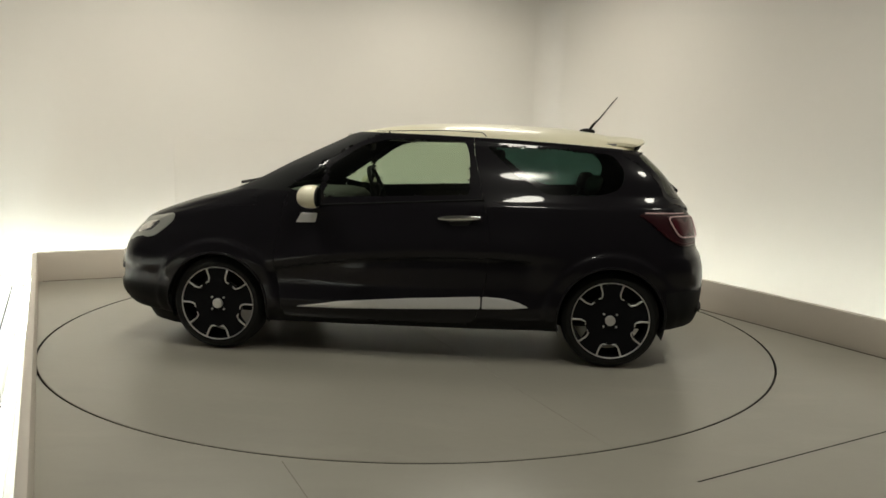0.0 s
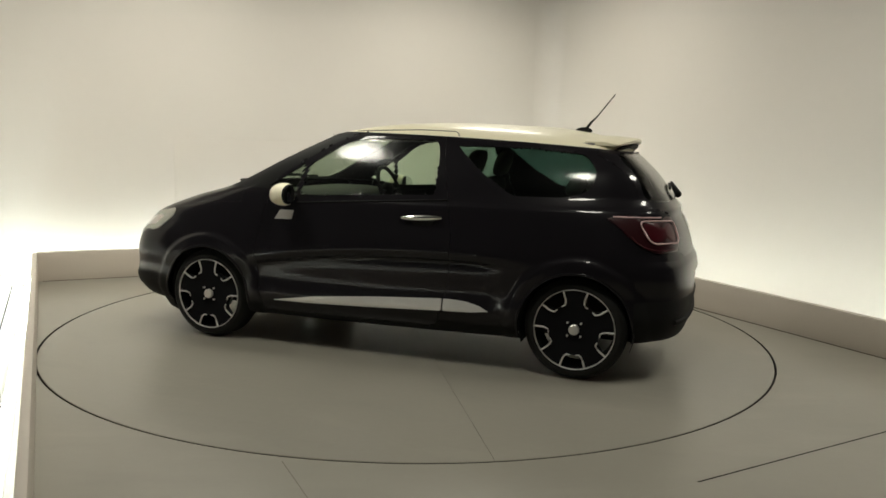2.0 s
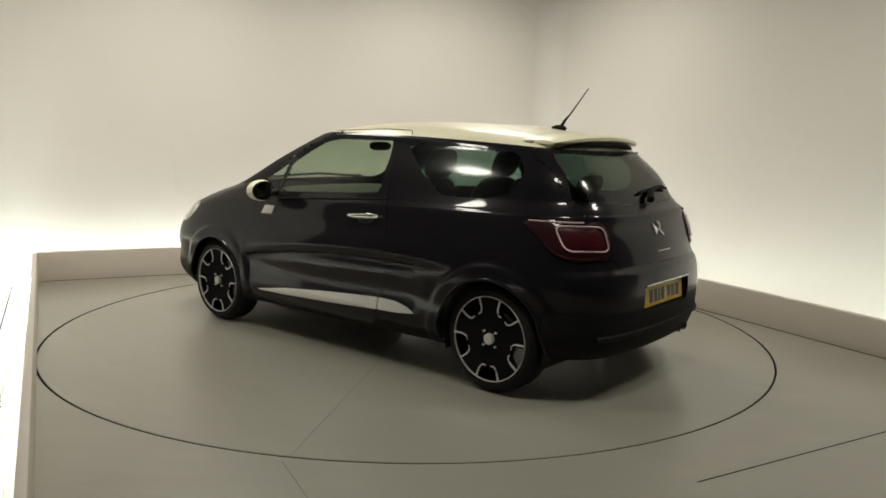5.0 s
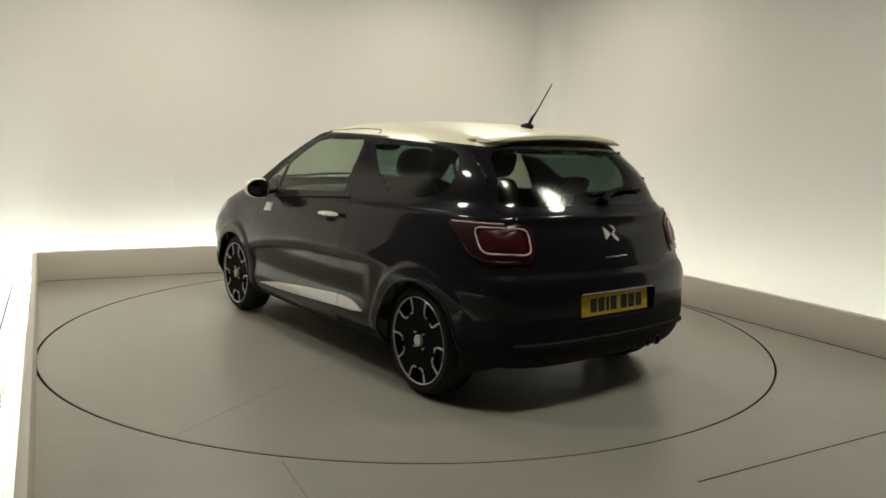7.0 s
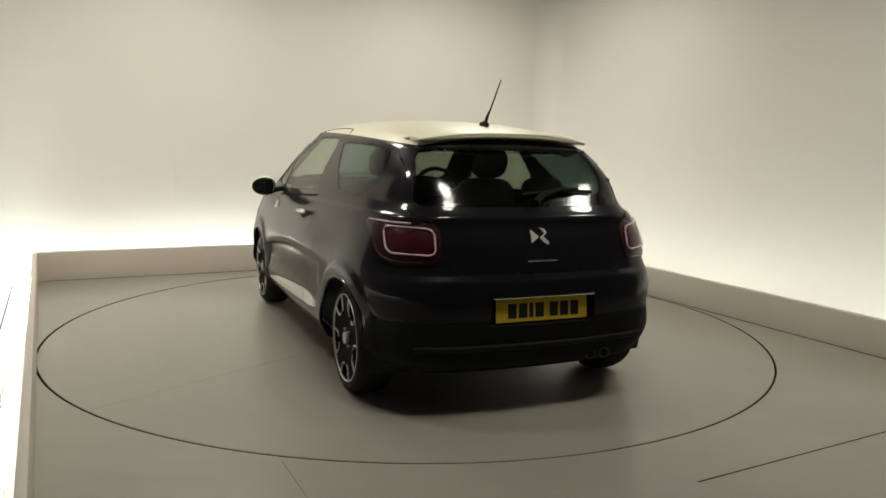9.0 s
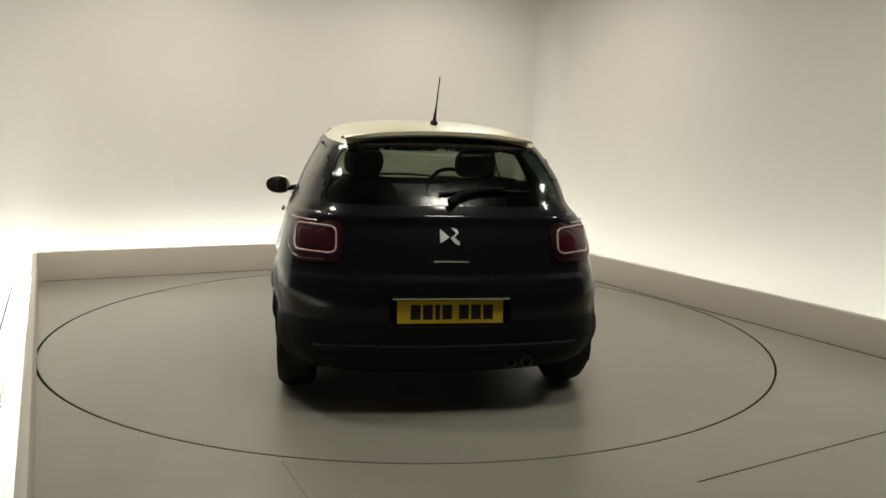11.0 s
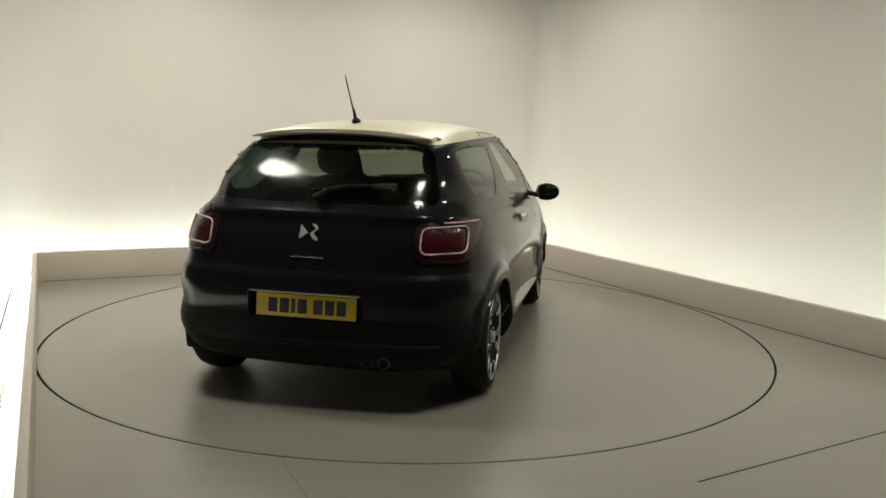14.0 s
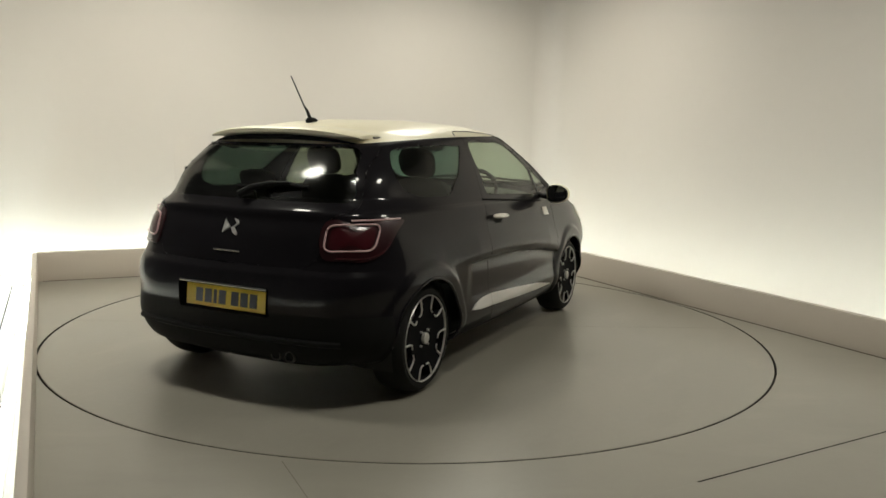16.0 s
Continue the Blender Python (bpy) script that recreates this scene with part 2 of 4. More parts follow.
def build_kerbs():
    room_box("low_wall", (KERB_L - KERB_T, KERB_B, -0.045), (KERB_R + KERB_T, KERB_B + KERB_T, KERB_H), M_KERB, 0.006, label="low beige painted upstand hiding the cove lights at the back", category="low wall")
    bm = box(bmesh.new(), (KERB_R, WALL_F + 3.0, -0.045), (KERB_R + KERB_T, KERB_B - 0.001, KERB_H), 0.006, lambda u, v, z: rp(u, v, z * (1 - 0.014 * (KERB_B - v)) if z > 0 else z))
    bmesh.ops.recalc_face_normals(bm, faces=bm.faces)
    tagged(mesh_object("low_wall", bm, M_KERB), "low beige painted upstand hiding the cove lights along the side", "low wall", "", "structure")
    bm = box(bmesh.new(), (KERB_L - 0.037, WALL_F + 3.0, -0.045), (KERB_L, KERB_B - 0.001, KERB_H), 0.006, lambda u, v, z: rp(u - 0.0135 * v, v, z))
    bmesh.ops.recalc_face_normals(bm, faces=bm.faces)
    tagged(mesh_object("low_wall", bm, M_KERB), "low beige painted upstand with bright white cove behind it", "low wall", "", "structure")
    room_box("trench_gap", (-2.738, -2.6, -0.05), (-2.728, WALL_B - 0.02, -0.046), M_GAP, label="narrow dark gap in the white cove floor", category="joint")
    room_box("kerb_seal", (KERB_R - 0.007, WALL_F + 3.0, 0.0), (KERB_R, KERB_B - 0.01, 0.005), M_DIRT, 0.001, label="grimy brown seal along the low wall's foot", category="joint")
    room_box("kerb_seal", (KERB_L, KERB_B - 0.006, 0.0), (KERB_R - 0.01, KERB_B, 0.004), M_DIRT, 0.001, label="grimy brown seal along the low wall's foot", category="joint")


build_kerbs()


def corner_cove():
    """Rounded plaster in the corner between back and right walls."""
    bm = bmesh.new()
    r, cu, cv = 0.26, WALL_R - 0.26, WALL_B - 0.26
    pts = [(cu + r * math.sin(a), cv + r * math.cos(a)) for a in np.linspace(0, math.pi / 2, 14)]
    lo = [bm.verts.new(rp(u, v, -0.05)) for u, v in pts]
    hi = [bm.verts.new(rp(u, v, ROOM_H)) for u, v in pts]
    for k in range(13):
        bm.faces.new((lo[k], lo[k + 1], hi[k + 1], hi[k]))
    tagged(mesh_object("wall_cove", bm, M_WALL), "rounded off-white plaster corner between the walls", "wall", "", "structure")


corner_cove()
room_box("wall_panel", (-1.255, WALL_B - 0.004, 0.42), (0.62, WALL_B, 1.335), M_WALL, 0.0015, label="shallow off-white access panel in the back wall", category="panel")


def cove_tubes():
    """Rows of fluorescent battens behind the low walls."""
    L = 1.18
    def batten(u0, v0, u1, v1, glow=M_TUBE):
        root = tagged(new("batten_light"), "white fluorescent batten glowing behind the low wall", "light", "cove battens")
        root.matrix_world = Matrix.Translation(rp((u0 + u1) / 2, (v0 + v1) / 2, -0.05)) @ pose(0, 0, 0, 0, 0, 25 + math.degrees(math.atan2(v1 - v0, u1 - u0)))
        part("housing", box(bmesh.new(), (-L / 2, -0.03, 0.0), (L / 2, 0.03, 0.05), 0.004), M_TRENCH, root)
        bm = bmesh.new()
        tube(bm, [(-L / 2 + 0.02, 0, 0.075), (L / 2 - 0.02, 0, 0.075)], 0.016, 10)
        part("tube", bm, glow, root, "glowing white tube")
    for k in range(5):
        u = -2.45 + 1.22 * k
        batten(u - L / 2 + 0.02, KERB_B + KERB_T + 0.06, u + L / 2 + 0.02, KERB_B + KERB_T + 0.06)
    for k in range(6):
        v = 2.2 - 1.22 * k
        batten(KERB_R + KERB_T + 0.06, v - L / 2, KERB_R + KERB_T + 0.06, v + L / 2, M_TUBE_DIM)
        batten(KERB_L - KERB_T - 0.06, v - L / 2, KERB_L - KERB_T - 0.06, v + L / 2)


cove_tubes()


def ceiling_lamps():
    # the last two have no known source, added to brighten the back walls
    for u, v, r in CEILING_LAMPS:
        root = tagged(new("ceiling_lamp"), "round warm-white lamp fixed under the ceiling, the wide back pair added as fill", "lamp", "ceiling lamps")
        root.matrix_world = Matrix.Translation(rp(u, v, ROOM_H))
        part("housing", revolve(bmesh.new(), [(0.02, 0.0), (r + 0.02, 0.0), (r + 0.04, -0.01), (r + 0.04, -0.09), (r + 0.02, -0.10), (r + 0.005, -0.085)], 40, "Z"), M_TRENCH, root)
        bm = bmesh.new()
        cap(bm, r + 0.006, -0.085, 40, "Z")
        part("diffuser", bm, M_LAMP, root, "glowing round diffuser")
        area_lamp("ceiling_light_source", Matrix.Translation(rp(u, v, ROOM_H - 0.115)), 2 * r - 0.02, 0, CEILING_POWER, (1.0, 0.955, 0.85), "DISK")


ceiling_lamps()


# ---- the turntable ----
def build_turntable():
    """Two half-round deck plates on a hidden base, with a fine joint across the middle."""
    root = tagged(new("turntable"), "round beige-grey painted turntable set flush in the floor", "turntable")
    part("base_plate", revolve(bmesh.new(), [(0.0001, -0.02), (DISC_R - 0.01, -0.02), (DISC_R - 0.01, -0.04)], 120, "Z"), M_GAP, root)
    for h in (0, 1):
        bm = bmesh.new()
        a0 = radians(119.5 + 180 * h)
        e = 0.0011
        top, rim, low = [], [], []
        for k in range(97):
            a = a0 + math.pi * k / 96
            c, sn = math.cos(a), math.sin(a)
            off = Vector((math.cos(a0 + math.pi / 2), math.sin(a0 + math.pi / 2), 0)) * e
            for lst, r, z in ((top, DISC_R - 0.004, 0.0), (rim, DISC_R - 0.001, -0.003), (low, DISC_R - 0.001, -0.019)):
                lst.append(bm.verts.new(Vector((r * c, r * sn, z)) + off))
        bm.faces.new(top)
        for a, b in ((top, rim), (rim, low)):
            for k in range(97):
                j = (k + 1) % 97
                bm.faces.new((a[k], b[k], b[j], a[j])).material_index = 1 if a is rim else 0
        bmesh.ops.recalc_face_normals(bm, faces=bm.faces)
        part("deck_plate", bm, [M_DISC, M_GAP], root)
    return root


turntable = build_turntable()


# ---- the car ----
CAR_X, CAR_Y = -0.1016, 0.0475
AXLE, HUB_Y, TYRE_R, HUB_Z = 1.232, 0.852, 0.300, 0.299
ARCH_R = 0.328
# rails from sill to roof ridge: front x, rear x, half width, front / middle / rear height, front / rear squareness
RAILS = np.array([
    (1.850, -1.775, 0.769, 0.191, 0.186, 0.222, 5.10, 6.00),
    (1.958, -1.833, 0.840, 0.240, 0.215, 0.257, 6.27, 7.00),
    (2.004, -1.862, 0.893, 0.350, 0.309, 0.376, 6.92, 8.50),
    (1.984, -1.875, 0.890, 0.469, 0.457, 0.514, 7.47, 8.39),
    (1.960, -1.865, 0.897, 0.577, 0.596, 0.622, 8.30, 9.88),
    (1.924, -1.838, 0.884, 0.676, 0.733, 0.739, 8.43, 10.03),
    (1.855, -1.800, 0.857, 0.762, 0.870, 0.856, 8.17, 10.04),
    (1.767, -1.763, 0.837, 0.842, 0.952, 0.934, 8.23, 9.65),
    (1.495, -1.752, 0.823, 0.947, 0.984, 0.980, 7.62, 8.62),
    (1.172, -1.720, 0.805, 1.041, 1.023, 1.019, 8.83, 7.33),
    (0.825, -1.606, 0.737, 1.215, 1.176, 1.162, 9.10, 7.50),
    (0.520, -1.475, 0.650, 1.365, 1.320, 1.287, 8.61, 7.07),
    (0.420, -1.423, 0.612, 1.406, 1.381, 1.324, 6.98, 6.26),
    (0.180, -1.360, 0.499, 1.454, 1.441, 1.379, 5.01, 4.91),
    (-0.059, -1.176, 0.257, 1.479, 1.474, 1.434, 3.17, 3.76),
    (-0.249, -0.943, 0.000, 1.487, 1.481, 1.468, 2.20, 2.40)])
NU, NSUB = 300, 12
NV = (len(RAILS) - 1) * NSUB


# forward bow of the tail and narrowing towards it, by height
BOW_Z, BOW = [0.3, 0.55, 0.75, 1.0, 1.3, 1.42], [0.118, 0.151, 0.194, 0.101, 0.007, 0.001]
TAPER_Z, TAPER = [0.3, 0.75, 0.98, 1.05, 1.2, 1.36], [0.022, 0.057, 0.095, 0.132, 0.118, 0.126]


def rail_table(m=400):
    """Points of every rail at m+1 even steps of its length, from the front middle round the left side to the rear middle."""
    out = []
    for xf, xr, w, zf, zm, zr, nf, nr in RAILS:
        th = np.linspace(0, math.pi, 4001)
        c, s = np.cos(th), np.sin(th)
        xc = 0.5 * (xf + xr)
        n = np.where(c > 0, nf, nr)
        x = xc + 0.5 * (xf - xr) * np.sign(c) * np.abs(c) ** (2 / n)
        y = w * np.abs(s) ** (2 / n)
        # finer steps near the ends, where the powers crowd the points
        q = (x - xr) / (xf - xr)
        z = zr * (1 - q) * (1 - 2 * q) + zm * 4 * q * (1 - q) + zf * q * (2 * q - 1)
        L = np.concatenate([[0], np.cumsum(np.hypot(np.diff(x), np.diff(y)))])
        k = np.linspace(0, L[-1], m + 1)
        out.append(np.stack([np.interp(k, L, x), np.interp(k, L, y), np.interp(k, L, z)], -1))
    return np.array(out)


RT = rail_table()


def skin(u, v):
    """Points of the car's left skin; u in 0..1 from nose to tail, v in rails."""
    u, v = np.clip(u, 0, 1), np.clip(v, 0, len(RAILS) - 1)
    m = RT.shape[1] - 1
    iu = np.minimum((u * m).astype(int), m - 1)
    fu = (u * m - iu)[..., None]
    i = np.minimum(v.astype(int), len(RAILS) - 2)
    f = (v - i)[..., None]
    def row(k):
        k = np.clip(k, 0, len(RAILS) - 1)
        return RT[k, iu] * (1 - fu) + RT[k, iu + 1] * fu
    p0, p1, p2, p3 = row(i - 1), row(i), row(i + 1), row(i + 2)
    p = 0.5 * (2 * p1 + (p2 - p0) * f + (2 * p0 - 5 * p1 + 4 * p2 - p3) * f * f + (3 * p1 - p0 - 3 * p2 + p3) * f ** 3)
    # the tail bows forward towards its corners
    w = np.clip((-1.15 - p[..., 0]) / 0.6, 0, 1)
    k = np.interp(p[..., 2], BOW_Z, BOW)
    p[..., 0] += k * p[..., 1] ** 2 * w * w * (3 - 2 * w)
    # the body narrows towards the tail, most of all at the glass
    w = np.clip((-0.2 - p[..., 0]) / 1.4, 0, 1.2)
    p[..., 1] *= 1 - np.interp(p[..., 2], TAPER_Z, TAPER) * w * w
    # flared lips round the wheel arches
    r = np.hypot(np.abs(p[..., 0]) - AXLE, p[..., 2] - HUB_Z)
    lift = np.where(p[..., 0] > 0, 0.016, 0.014)
    edge = np.clip((0.425 - r) / 0.035, 0, 1)
    p[..., 1] += np.where(p[..., 1] > 0.5, lift * edge * edge * (3 - 2 * edge), 0.0)
    # the bumper's shelf stands proud under the tailgate
    shelf = np.clip((0.715 - p[..., 2]) / 0.040, 0, 1)
    shelf = shelf * shelf * (3 - 2 * shelf) * np.clip((p[..., 2] - 0.42) / 0.2, 0, 1) * np.clip((-1.5 - p[..., 0]) / 0.15, 0, 1)
    p[..., 0] -= 0.013 * shelf
    # hollow lower door below a crease that climbs towards the rear
    x, z = p[..., 0], p[..., 2]
    zc = 0.651 - 0.055 * x - 0.07 * x * x
    step = np.clip((zc - z) / 0.018, 0, 1)
    step = step * step * (3 - 2 * step) * np.clip((z - 0.36) / (zc - 0.36), 0, 1) ** 0.7
    win = np.clip((0.90 - x) / 0.07, 0, 1) * np.clip((x + 0.80) / 0.09, 0, 1)
    dz = z - zc - 0.045
    bow = 0.019 * np.exp(-(dz / np.where(dz > 0, 0.11, 0.042)) ** 2) * np.clip((1.05 - x) / 0.4, 0, 1) * np.clip((x + 1.05) / 0.4, 0, 1)
    p[..., 1] += np.where(p[..., 1] > 0.6, bow - 0.024 * step * win, 0.0)
    return p


GU, GV = np.meshgrid(np.linspace(0, 1, NU + 1), np.linspace(0, len(RAILS) - 1, NV + 1), indexing="ij")
GP = skin(GU, GV)


def slide(u, v, ax, a, b, steps=6):
    """Parameters moved until the skin's point has the coordinates a (along ax) and b (height)."""
    ax = np.array(ax, float)
    for _ in range(steps):
        p = skin(u, v)
        du, dv = (skin(u + 1e-3, v) - skin(u - 1e-3, v)) / 2e-3, (skin(u, v + 1e-2) - skin(u, v - 1e-2)) / 2e-2
        m11, m12, m21, m22 = du @ ax, dv @ ax, du[..., 2], dv[..., 2]
        det = m11 * m22 - m12 * m21
        det = np.where(np.abs(det) < 1e-5, 1e-5, det)
        e1, e2 = a - p @ ax, b - p[..., 2]
        su, sv = (m22 * e1 - m12 * e2) / det, (m11 * e2 - m21 * e1) / det
        u, v = np.clip(u + np.clip(su, -0.02, 0.02), 0, 1), np.clip(v + np.clip(sv, -0.6, 0.6), 0, len(RAILS) - 1)
    return u, v


def rounded(poly, r, n=5):
    """A polygon with its corners rounded."""
    out = []
    k = len(poly)
    for i in range(k):
        a, b, c = (np.array(poly[j % k], float) for j in (i - 1, i, i + 1))
        d1, d2 = a - b, c - b
        q = min(r[i] if isinstance(r, (list, tuple)) else r, 0.45 * np.hypot(*d1), 0.45 * np.hypot(*d2))
        p1, p2 = b + d1 / np.hypot(*d1) * q, b + d2 / np.hypot(*d2) * q
        for t in np.linspace(0, 1, n):
            out.append((1 - t) ** 2 * p1 + 2 * t * (1 - t) * b + t * t * p2)
    return np.array(out)


def inside(poly, x, y):
    r = np.zeros(x.shape, bool)
    k = len(poly)
    for i in range(k):
        (x1, y1), (x2, y2) = poly[i - 1], poly[i]
        with np.errstate(divide="ignore", invalid="ignore"):
            r ^= ((y1 > y) != (y2 > y)) & (x < (x2 - x1) * (y - y1) / (y2 - y1) + x1)
    return r


def nearest_on(poly, x, y):
    best, bx, by = np.full(x.shape, 1e9), x.copy(), y.copy()
    k = len(poly)
    for i in range(k):
        a, b = np.array(poly[i - 1], float), np.array(poly[i], float)
        d = b - a
        t = np.clip(((x - a[0]) * d[0] + (y - a[1]) * d[1]) / (d @ d + 1e-12), 0, 1)
        px, py = a[0] + t * d[0], a[1] + t * d[1]
        q = np.hypot(x - px, y - py)
        m = q < best
        best, bx, by = np.where(m, q, best), np.where(m, px, bx), np.where(m, py, by)
    return best, bx, by


def circle(cx, cz, r, n=64):
    return np.array([(cx + r * math.cos(2 * math.pi * k / n), cz + r * math.sin(2 * math.pi * k / n)) for k in range(n)])


X_AX, Y_AX = (1, 0, 0), (0, 1, 0)
# name, axis, outline (along the axis, height), which part of the skin it may touch
REGIONS = [
    ("arch_front", X_AX, circle(AXLE, HUB_Z, ARCH_R), lambda p: p[..., 1] > 0.5),
    ("arch_rear", X_AX, circle(-AXLE, HUB_Z, ARCH_R), lambda p: p[..., 1] > 0.5),
    ("door_glass", X_AX, rounded([(0.565, 0.995), (0.530, 1.19), (0.33, 1.325), (0.18, 1.362), (-0.30, 1.362), (-0.335, 1.27), (-0.345, 1.035)], [0.02, 0.03, 0.08, 0.08, 0.03, 0.05, 0.02]), lambda p: (p[..., 2] > 0.96) & (p[..., 1] > 0.4)),
    ("corner_glass", X_AX, rounded([(0.80, 1.045), (0.562, 1.198), (0.602, 1.0)], 0.02), lambda p: (p[..., 2] > 0.96) & (p[..., 1] > 0.4)),
    ("quarter_glass", X_AX, rounded([(-0.44, 1.332), (-0.9, 1.328), (-1.22, 1.298), (-1.30, 1.20), (-1.27, 1.09), (-1.13, 1.048), (-0.82, 1.045), (-0.60, 1.19)], [0.02, 0.05, 0.04, 0.06, 0.06, 0.05, 0.05, 0.06]), lambda p: (p[..., 2] > 0.98) & (p[..., 1] > 0.4) & (p[..., 0] > -1.40)),
    ("windscreen", Y_AX, rounded([(-0.68, 1.05), (-0.54, 1.385), (0.54, 1.385), (0.68, 1.05)], 0.06), lambda p: p[..., 0] > 0.2),
    ("rear_glass", Y_AX, rounded([(-0.615, 1.035), (-0.525, 1.31), (0.525, 1.31), (0.615, 1.035)], 0.06), lambda p: p[..., 0] < -1.30),
    ("door", X_AX, rounded([(0.80, 0.235), (0.86, 0.60), (0.80, 0.99), (0.74, 1.11), (0.36, 1.345), (0.10, 1.43), (-0.35, 1.43), (-0.37, 1.27), (-0.49, 0.80), (-0.47, 0.50), (-0.40, 0.24)], [0.05, 0.05, 0.02, 0.03, 0.05, 0.05, 0.02, 0.05, 0.05, 0.05, 0.06]), lambda p: (p[..., 1] > 0.4) & (p[..., 0] < 0.87)),
    ("plate_recess", Y_AX, rounded([(-0.295, 0.462), (-0.295, 0.612), (0.295, 0.612), (0.295, 0.462)], 0.02), lambda p: p[..., 0] < -1.6),
    ("tailgate", Y_AX, rounded([(-0.46, 0.716), (-0.52, 0.76), (-0.535, 0.955), (-0.640, 1.0), (-0.55, 1.43), (0.55, 1.43), (0.640, 1.0), (0.535, 0.955), (0.52, 0.76), (0.46, 0.716)], 0.03), lambda p: p[..., 0] < -1.28),
]


def build_skin():
    u, v, p = GU.copy(), GV.copy(), GP.copy()
    ids = np.full((NU, NV), -1)
    done = np.isclose(GV, 12.0)
    for name, ax, poly, where in REGIONS:
        ok = where(p) & ~done
        a, b = p @ np.array(ax, float), p[..., 2]
        dist, bx, by = nearest_on(poly, a, b)
        move = ok & (dist < (0.011 if name.startswith("arch") else 0.0092))
        move[0, :] &= ax == X_AX
        if move.any():
            uu, vv = slide(u[move], v[move], ax, bx[move], by[move])
            q = skin(uu, vv)
            good = (np.hypot(q @ np.array(ax, float) - bx[move], q[..., 2] - by[move]) < 0.002) & (np.linalg.norm(q - p[move], axis=-1) < 0.016)
            idx = np.argwhere(move)[good]
            u[idx[:, 0], idx[:, 1]], v[idx[:, 0], idx[:, 1]] = uu[good], vv[good]
            p[idx[:, 0], idx[:, 1]] = q[good]
            done[idx[:, 0], idx[:, 1]] = True
    c = 0.25 * (p[:-1, :-1] + p[1:, :-1] + p[:-1, 1:] + p[1:, 1:])
    for k, (name, ax, poly, where) in enumerate(REGIONS):
        m = inside(poly, c @ np.array(ax, float), c[..., 2]) & where(c) & (ids < 0) & (0.5 * (GV[:-1, :-1] + GV[1:, 1:]) < 12)
        ids[m] = k
    names = [r[0] for r in REGIONS]
    vv = 0.5 * (GV[:-1, :-1] + GV[1:, 1:])
    lab = np.array([names[i] if i >= 0 else "body" for i in ids.ravel()], object).reshape(ids.shape)
    free = ids < 0
    lab[free & (vv > 12)] = "roof"
    lab[free & (vv > 7.4) & (vv < 9.0) & (c[..., 0] > 1.0)] = "bonnet"
    lab[free & (c[..., 2] < 0.712) & (vv < 6.0) & (c[..., 0] < -1.56)] = "rear_bumper"
    lab[free & (vv < 2.85) & (c[..., 0] < -1.56)] = "rear_valance"
    lab[free & (c[..., 2] < 0.285) & (np.abs(c[..., 0]) < 1.0) & (c[..., 1] > 0.5)] = "sill"
    lab[free & (vv < 12) & (vv > 10.5) & (c[..., 0] > 0.1)] = "windscreen_header"
    lab[free & (vv < 12) & (vv > 8.9) & (c[..., 0] > 0.1) & (c[..., 1] > 0.4)] = "a_pillar"
    lab[free & (vv < 5.5) & (c[..., 0] > 1.56)] = "front_bumper"
    lab[free & (vv < 2.6) & (c[..., 0] > 1.56)] = "front_valance"
    lab[(lab == "body") & (c[..., 0] > 0.3)] = "front_wing"
    return p, lab


SKIN_P, SKIN_L = build_skin()


def patch(names, side, lip=0.012, shift=0.0, gap=0.0):
    """Mesh of the skin's faces with these names, on the left (1), the right (-1) or both (0) sides, with a lip along its edge."""
    bm = bmesh.new()
    normals = np.cross(np.gradient(SKIN_P, axis=0), np.gradient(SKIN_P, axis=1))
    normals /= np.linalg.norm(normals, axis=-1, keepdims=True) + 1e-12
    sgn = 1.0 if normals[NU // 2, 3 * NSUB, 1] > 0 else -1.0
    normals *= sgn
    sel = np.isin(SKIN_L, names)
    outward = {}
    for s in ((1, -1) if side == 0 else (side,)):
        cache = {}
        for i, j in np.argwhere(sel):
            q = []
            for a, b in ((i, j), (i + 1, j), (i + 1, j + 1), (i, j + 1)):
                if (a, b) not in cache:
                    co, n = SKIN_P[a, b] + shift * normals[a, b], normals[a, b]
                    if a in (0, NU):
                        co[1] = 0.0
                    cache[a, b] = bm.verts.new((co[0], s * co[1], co[2]))
                    outward[cache[a, b]] = Vector((n[0], s * n[1], n[2]))
                q.append(cache[a, b])
            q = list(dict.fromkeys(q))
            # grid order faces out on one side only
            bm.faces.new(q if (s * sgn) > 0 else q[::-1])
    bmesh.ops.remove_doubles(bm, verts=bm.verts, dist=0.0004)
    outward = {w: n for w, n in outward.items() if w.is_valid}
    if gap:
        rim = {w for e in bm.edges if len(e.link_faces) == 1 for w in e.verts}
        moved = {}
        for w in rim:
            d = sum((f.calc_center_median() - w.co for f in w.link_faces), Vector())
            d -= outward[w] * d.dot(outward[w])
            if d.length > 1e-6:
                moved[w] = d.normalized() * gap
        for w, d in moved.items():
            w.co += d
    if lip:
        edge = [e for e in bm.edges if len(e.link_faces) == 1]
        r = bmesh.ops.extrude_edge_only(bm, edges=edge)
        old = {}
        for w in r["geom"]:
            if isinstance(w, bmesh.types.BMVert):
                near = [e.other_vert(w) for e in w.link_edges if e.other_vert(w) in outward]
                if near:
                    old[w] = outward[near[0]]
        for w, n in old.items():
            w.co -= n * lip
    return bm


def skin_normal(u, v):
    n = np.cross(skin(u + 1e-3, v) - skin(u - 1e-3, v), skin(u, v + 1e-2) - skin(u, v - 1e-2))
    n = n / (np.linalg.norm(n, axis=-1, keepdims=True) + 1e-12)
    c = skin(u, v) - np.array([0, 0, 0.6])
    return n * np.where((n * c).sum(-1, keepdims=True) < 0, -1, 1)


